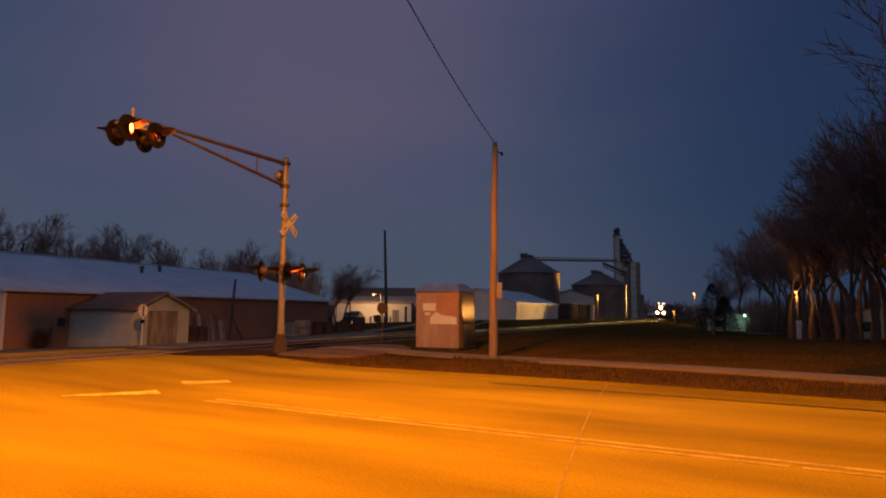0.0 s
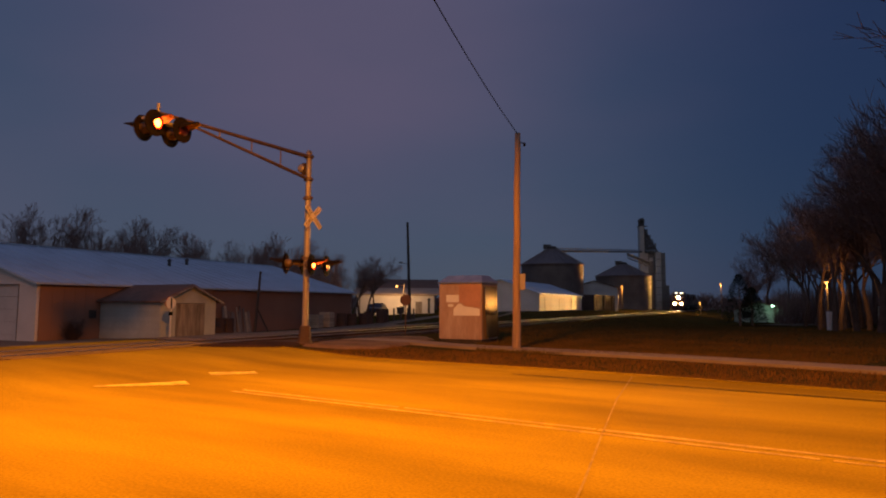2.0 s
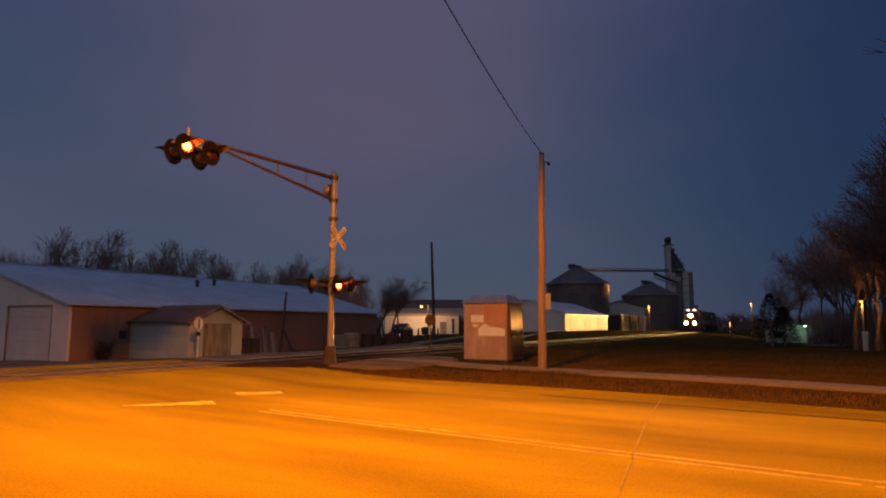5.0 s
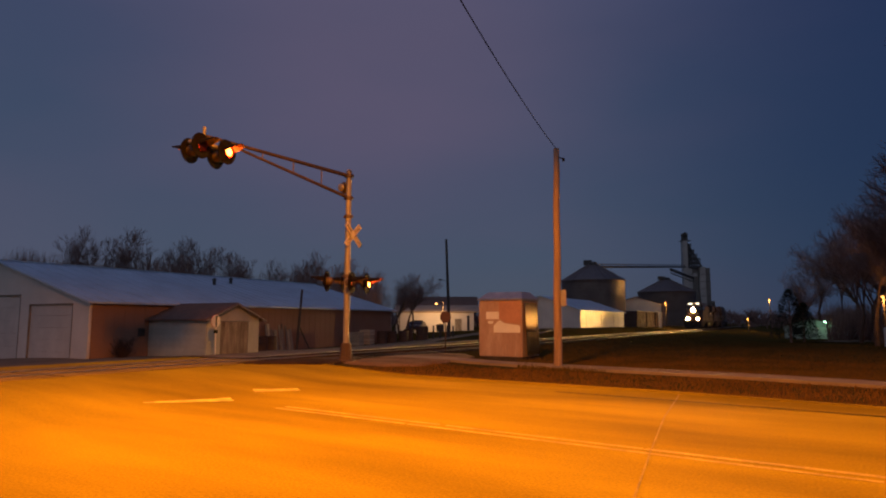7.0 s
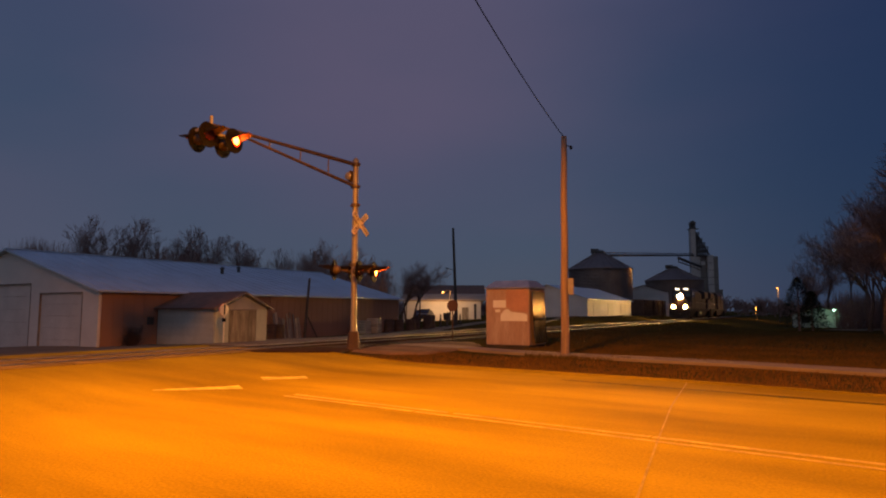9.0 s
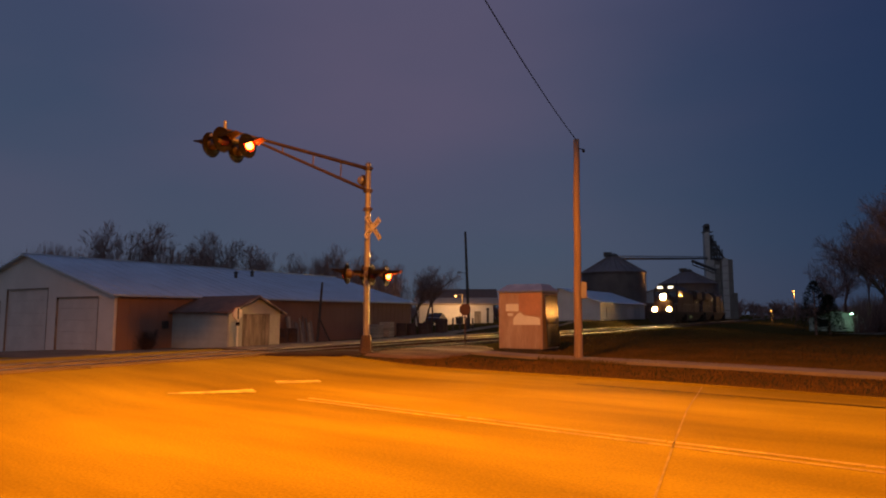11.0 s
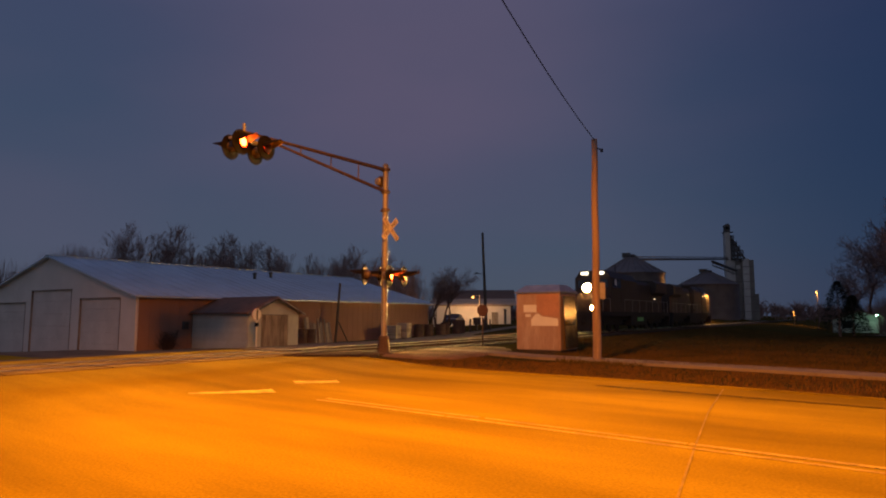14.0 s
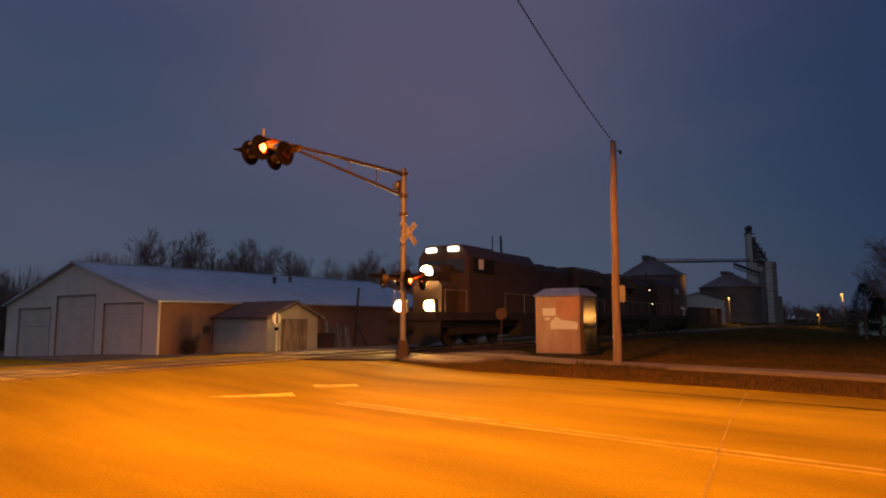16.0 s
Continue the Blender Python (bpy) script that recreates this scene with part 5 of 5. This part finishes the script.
def build_side_street():
    bm = ribbon([track_xy(-30, 26.2), track_xy(30, 25.6), track_xy(60, 27.0), track_xy(78, 29.5)], 7.5, 0.0, 0.1, 2.0)
    tagged(part("side_street", bm, M_GRAVEL), "gravel side street along the track", "side street", kind="structure")
    bm = patch(((17.9, 14.1), (18.9, 15.1), (20.3, 15.5), (22.2, 15.9), (24.5, 15.7), (26.5, 15.2), (26.8, 14.0), (25.6, 12.9), (23.4, 12.5), (21.4, 12.3), (19.8, 12.2), (18.3, 13.0)), 0.022, 0.35)
    tagged(part("gravel_pad", bm, M_PAD, smooth_shade=True), "dusty gravel pad round the signal base", "gravel", kind="structure")
    # bare oily soil between the signal and the track
    bm = patch(((14.8, 16.3), (17.5, 16.6), (20.0, 16.6), (22.4, 16.5), (22.2, 15.9), (20.3, 15.5), (18.9, 15.1), (17.9, 14.3), (16.7, 13.7), (15.7, 14.5), (15.0, 15.4)), 0.036, 0.16)
    tagged(part("bare_soil", bm, M_SOIL, smooth_shade=True), "dark bare soil between the track and the signal", "soil", kind="structure")
    # yard before the barn doors
    bm = B()
    rows = []
    for i in range(43):
        s = -62 + i * 1.0
        row = []
        for j in range(15):
            n0 = 15.0 - 4.2 * smooth(-24.0, -31.0, s)
            q = road_xy(s, n0 + j * (29.0 - n0) / 14)
            row.append(bm.verts.new((q.x, q.y, height(q.x, q.y) + 0.02)))
        rows.append(row)
    for a, b in zip(rows, rows[1:]):
        for j in range(14):
            bm.faces.new((a[j], b[j], b[j + 1], a[j + 1]))
    tagged(part("yard", bm, M_GRAVEL), "gravel yard before the barn doors", "yard", kind="structure")
    # crossing panels between and beside the rails
    k = 0
    for off in (-1.35, 0.0, 1.35):
        w = 1.28 if off == 0 else 0.95
        for j in range(15):
            c = track_xy(0, TRACK_P + off)
            s0 = -20.2 + j * 2.45
            bm = B()
            box(bm, -w / 2, w / 2, s0, s0 + 2.4, RAIL_Z - 0.16, RAIL_Z - 0.02, bevel=0.01)
            ob = part("crossing_panel", bm, M_PANEL)
            ob.matrix_world = pose(c.x, c.y, 0, 0, 0, math.degrees(-TA))
            tagged(ob, "dusty asphalt crossing panel beside the rails", "crossing panel", "panels of the level crossing", "structure")


# ---- trees ----
def grow(seed, h, levels=6, spread=0.62, lean=0.0, kids=(2, 3)):
    rnd = random.Random(seed)
    limb, twig = B(), B()

    def branch(p, d, length, r, level):
        segs = 3 if level < 3 else 2
        for k in range(segs):
            d2 = (d + Vector((rnd.uniform(-1, 1), rnd.uniform(-1, 1), rnd.uniform(-0.5, 0.8))) * 0.16).normalized()
            q = p + d2 * (length / segs)
            r2 = r * (0.86 if level < 3 else 0.75)
            tube(limb if level < 3 else twig, p, q, r, r2, 7 if level < 2 else (5 if level < 3 else 3), False)
            if level and level < levels and k < segs - 1 and rnd.random() < 0.9:
                side(q, d2, length * rnd.uniform(0.5, 0.7), r2 * 0.6, level + 1)
            p, d, r = q, d2, r2
        if level < levels:
            for _ in range(rnd.choice(kids)):
                side(p, d, length * rnd.uniform(0.62, 0.82), r * 0.72, level + 1)

    def side(p, d, length, r, level):
        a = rnd.uniform(0, math.tau)
        u = d.orthogonal().normalized()
        v = d.cross(u)
        n = (d + (u * math.cos(a) + v * math.sin(a)) * rnd.uniform(0.35, 1.0) * spread * 1.3).normalized()
        n.z += 0.10
        branch(p, n.normalized(), length, max(r, 0.013), level)
    branch(Vector((0, 0, -0.2)), Vector((lean, 0, 1)), h * 0.30, h * 0.020, 0)
    return limb, twig


TREES = {}


def tree_kind(key, seed, h, levels, spread):
    limb, twig = grow(seed, h, levels, spread)
    th = thing("bare_tree", pose(0, 0, 0), "tall bare winter tree with fine dark twigs", "tree", "bare trees behind the barn")
    part("trunk", limb, M_TRUNK, th)
    part("crown", twig, M_BARK, th, "crown of bare twigs")
    zs = [v.co.z for o in th.children for v in o.data.vertices]
    TREES[key] = [th, max(zs), False]


def plant(key, x, y, h, yaw, group):
    th, top, used = TREES[key]
    m = pose(x, y, height(x, y) - 0.1, 0, 0, yaw)
    if used:
        th = copy_thing(th, m)
    else:
        TREES[key][2] = True
    k = h / top
    th.scale = (k, k, k)
    th.location, th.rotation_euler = (x, y, height(x, y) - 0.1), (0, 0, radians(yaw))
    th["group"] = group
    return th


def build_trees():
    for i, (seed, spread) in enumerate(((11, 0.50), (23, 0.58), (37, 0.44), (52, 0.62))):
        tree_kind(i, seed, 12.0, 6, spread)
    rnd = random.Random(8)
    # row behind the barn: azimuth, range, height
    row = ((-52, 80, 6.6), (-49.5, 84, 6.6), (-47.4, 86, 6.0), (-45.6, 88, 6.4), (-44.2, 86, 6.6), (-42.9, 88, 6.2), (-41.4, 90, 5.6), (-38.9, 94, 8.6), (-37.0, 92, 11.0), (-35.6, 90, 11.6), (-33.8, 94, 11.8), (-32.0, 90, 11.2), (-29.9, 92, 9.6), (-27.7, 92, 11.0),
           (-25.8, 94, 10.6), (-24.0, 92, 9.4), (-22.2, 96, 9.4), (-20.6, 96, 8.8), (-18.8, 98, 8.8), (-16.9, 94, 9.8), (-15.4, 96, 9.0), (-13.4, 96, 8.6), (-11.6, 98, 7.5), (-28.8, 104, 10.5), (-23.0, 106, 10), (-18.0, 106, 9.5), (-26.4, 108, 11))
    for k, (az, d, h) in enumerate(row):
        a = radians(az)
        plant(k % 2 * 2, d * math.sin(a), d * math.cos(a), h * 1.26, rnd.uniform(0, 360), "bare trees behind the barn")
    rnd = random.Random(31)
    # round tree beside the hall
    for az, d, h, kind, yaw in ((-8.9, 74, 7.4, 3, 40), (-10.0, 78, 6.2, 3, 40), (-9.5, 75, 7.0, 1, 110), (-8.4, 76.5, 6.6, 1, 250)):
        a = radians(az)
        plant(kind, d * math.sin(a), d * math.cos(a), h, yaw, "bare trees by the hall")
    right = ((24.0, 118, 11.0), (26.3, 118, 14.5), (28.0, 112, 17.0), (29.6, 68, 13.5), (31.0, 72, 15.0), (32.4, 60, 14.5), (34.2, 64, 17.0), (35.8, 54, 16.5), (37.5, 60, 18.0), (39.2, 50, 18.0), (41.5, 56, 20.0), (44.0, 48, 19.0), (30.4, 90, 16), (33.4, 86, 18), (36.6, 80, 20), (44.5, 36, 18.0), (25.2, 126, 14.5), (27.2, 122, 17.5), (23.0, 130, 9.5), (28.6, 78, 12.5), (29.0, 88, 14.5), (31.8, 80, 16), (33.0, 70, 16), (35.0, 72, 18), (28.8, 104, 15), (32.8, 98, 18), (37.0, 70, 20), (38.4, 64, 19), (40.4, 66, 22), (30.0, 78, 13.5), (38.4, 54, 17.0), (36.0, 60, 16.5), (42.0, 48, 19.0),
             (27.6, 92, 13.0), (28.4, 96, 15.5), (29.4, 100, 17.0), (30.8, 104, 18.0), (31.4, 92, 17.0), (32.2, 106, 19.5), (33.8, 100, 19.5), (34.8, 92, 20.0), (35.6, 84, 20.0), (36.2, 62, 18.5), (37.8, 78, 21.0), (39.6, 74, 22.0), (30.2, 84, 15.0), (29.8, 94, 16.0), (33.2, 80, 17.5), (34.0, 76, 17.5))
    for k, (az, d, h) in enumerate(right):
        a = radians(az)
        t = plant((k + 1) % 4, d * math.sin(a), d * math.cos(a), h, rnd.uniform(0, 360), "bare trees over the houses")
        t["label"] = "tall dark bare tree over the houses"
    # far woods on the skyline
    bm = B()
    for k in range(1500):
        a = radians(rnd.uniform(-60, 70))
        d = rnd.uniform(210, 330)
        x, y, h = d * math.sin(a), d * math.cos(a), rnd.uniform(4, 8.0)
        z = height(x, y) - 0.1
        tube(bm, (x, y, z), (x, y, z + h * 0.5), 0.2, 0.1, 3, False)
        for j in range(18):
            b = rnd.uniform(0, math.tau)
            r = rnd.uniform(0.6, 3.2)
            p = Vector((x, y, z + h * rnd.uniform(0.15, 0.6)))
            q = p + Vector((r * math.cos(b), r * math.sin(b), h * rnd.uniform(0.15, 0.42)))
            tube(bm, p, q, 0.16, 0.03, 3, False)
    ob = part("far_woods", bm, M_BARK)
    tagged(ob, "far line of bare woods on the skyline", "woods", kind="stuff")
    bm = B()
    for k in range(2600):
        a = radians(rnd.uniform(25.5, 50))
        d = rnd.uniform(100, 140)
        x, y = d * math.sin(a), d * math.cos(a)
        p = Vector((x, y, height(x, y) - 0.1))
        for j in range(5):
            q = p + Vector((rnd.uniform(-1, 1), rnd.uniform(-1, 1), rnd.uniform(1.0, 5.6)))
            tube(bm, p, q, 0.045, 0.01, 3, False)
    # brush between the trees behind the barn
    for k in range(2400):
        a = radians(rnd.uniform(-56, -11))
        d = rnd.uniform(84, 114)
        x, y = d * math.sin(a), d * math.cos(a)
        p = Vector((x, y, height(x, y) - 0.1))
        top = 7.6 + 2.6 * smooth(-18, -36, math.degrees(a)) - 3.2 * smooth(-38, -46, math.degrees(a)) + 2.2 * noise.noise((a * 14, d * 0.05, 0.5))
        for j in range(5):
            q = p + Vector((rnd.uniform(-1.2, 1.2), rnd.uniform(-1.2, 1.2), top * rnd.uniform(0.6, 1.1)))
            tube(bm, p, q, 0.04, 0.012, 3, False)
    tagged(part("undergrowth", bm, M_BARK), "tangled bare undergrowth beneath the trees", "undergrowth", kind="stuff")
    # dark evergreen
    def evergreen(x, y, h, w):
        th = thing("evergreen", pose(x, y, height(x, y) - 0.1), "dark bushy evergreen beside the field", "evergreen tree", "evergreens by the field")
        bm = B()
        tube(bm, (0, 0, 0), (0, 0, h * 0.8), 0.16, 0.05, 7)
        part("trunk", bm, M_BARK, th)
        bm = B()
        for k in range(2600):
            u = rnd.random() ** 0.8
            z = h * (0.05 + 0.95 * u)
            r = w * (1 - u) ** 0.7 * math.sqrt(rnd.uniform(0.25, 1.0)) * rnd.uniform(0.75, 1.1)
            b = rnd.uniform(0, math.tau)
            c = Vector((r * math.cos(b), r * math.sin(b), z))
            d = Vector((math.cos(b), math.sin(b), rnd.uniform(-0.3, 0.5))) * rnd.uniform(0.2, 0.42)
            e = Vector((-math.sin(b), math.cos(b), rnd.uniform(-0.4, 0.4))) * 0.09
            vs = [bm.verts.new(c - e), bm.verts.new(c + e), bm.verts.new(c + d)]
            bm.faces.new(vs)
        part("crown", bm, M_BUSH, th, "dense dark needle crown")
    for az, d, h, w in ((23.0, 90, 6.6, 2.7), (23.9, 93, 5.0, 2.2)):
        a = radians(az)
        evergreen(d * math.sin(a), d * math.cos(a), h, w)


def build_verge_grass():
    rnd = random.Random(15)
    bm = B()

    def blade(x, y, h, wide=1.0):
        z = height(x, y) - 0.06
        a = rnd.uniform(0, math.tau)
        c, s = math.cos(a), math.sin(a)
        w = rnd.uniform(0.006, 0.012) * wide
        lx, ly = rnd.uniform(-0.05, 0.05), rnd.uniform(-0.05, 0.05)
        v = [bm.verts.new((x - c * w, y - s * w, z)), bm.verts.new((x + c * w, y + s * w, z)), bm.verts.new((x + lx, y + ly, z + h))]
        bm.faces.new(v)
    for k in range(31000):
        s = rnd.uniform(-14.5, 16)
        edge = rnd.random() < 0.35
        n = road_edge(s) + (rnd.uniform(0.0, 0.3) if edge else rnd.uniform(0.1, 4.6))
        q = road_xy(s, n)
        blade(q.x, q.y, rnd.uniform(0.07, 0.14) if edge else rnd.uniform(0.07, 0.11))
    for k in range(14000):
        t = rnd.uniform(0, 1)
        a = Vector((10.5, 17.8)).lerp(Vector((1.2, 25.6)), t)
        q = a + Vector((0.64, 0.77)) * rnd.uniform(0.0, 1.0) ** 2 * 9.0
        blade(q.x, q.y, rnd.uniform(0.07, 0.12))
    tagged(part("verge_grass", bm, M_VERGE), "short dead verge grass, tinted with orange lamplight", "grass", kind="stuff")
    # sparser, coarser tufts out over the field
    bm = B()
    for k in range(60000):
        d = 14 + 66 * rnd.random() ** 1.4
        a = radians(rnd.uniform(1.5, 47))
        x, y = d * math.sin(a), 8 + d * math.cos(a)
        if x * NO.x + y * NO.y > 15.0 or x * ACROSS.x + y * ACROSS.y < 19.6:
            continue
        blade(x, y, rnd.uniform(0.07, 0.16), 1.2 + d * 0.035)
    tagged(part("field_grass", bm, M_BLADE), "short dry olive grass tufts over the field", "grass", kind="stuff")


build_ground()
build_road()
build_track()
build_signal()
build_pole()
build_bungalow()
barn_m = build_barn()
build_shed(barn_m)
build_elevator()
build_side_street()
build_far_buildings()
build_street_furniture()
build_house()
build_trees()
build_verge_grass()
lead = build_loco("lead_locomotive", True)
trail = build_loco("trailing_locomotive", False)

# distance of the train's front along the track, by seconds
FRONT = ((0.0, 200.1), (3.5, 160.1), (6.3, 130.6), (9.0, 102.2), (12.0, 69.5), (13.5, 52.5), (15.0, 35.0), (16.0, 22.6))
HALF = 0.545


def train_pose(s, z=RAIL_Z):
    q = track_xy(s, TRACK_P)
    return pose(q.x, q.y, z, 0, 0, math.degrees(-TA))


def motions():
    walk(lead, [(t, train_pose(s)) for t, s in FRONT])
    walk(trail, [(t, train_pose(s + 45.6) @ pose(0, 0, 0, 0, 0, 180)) for t, s in FRONT])
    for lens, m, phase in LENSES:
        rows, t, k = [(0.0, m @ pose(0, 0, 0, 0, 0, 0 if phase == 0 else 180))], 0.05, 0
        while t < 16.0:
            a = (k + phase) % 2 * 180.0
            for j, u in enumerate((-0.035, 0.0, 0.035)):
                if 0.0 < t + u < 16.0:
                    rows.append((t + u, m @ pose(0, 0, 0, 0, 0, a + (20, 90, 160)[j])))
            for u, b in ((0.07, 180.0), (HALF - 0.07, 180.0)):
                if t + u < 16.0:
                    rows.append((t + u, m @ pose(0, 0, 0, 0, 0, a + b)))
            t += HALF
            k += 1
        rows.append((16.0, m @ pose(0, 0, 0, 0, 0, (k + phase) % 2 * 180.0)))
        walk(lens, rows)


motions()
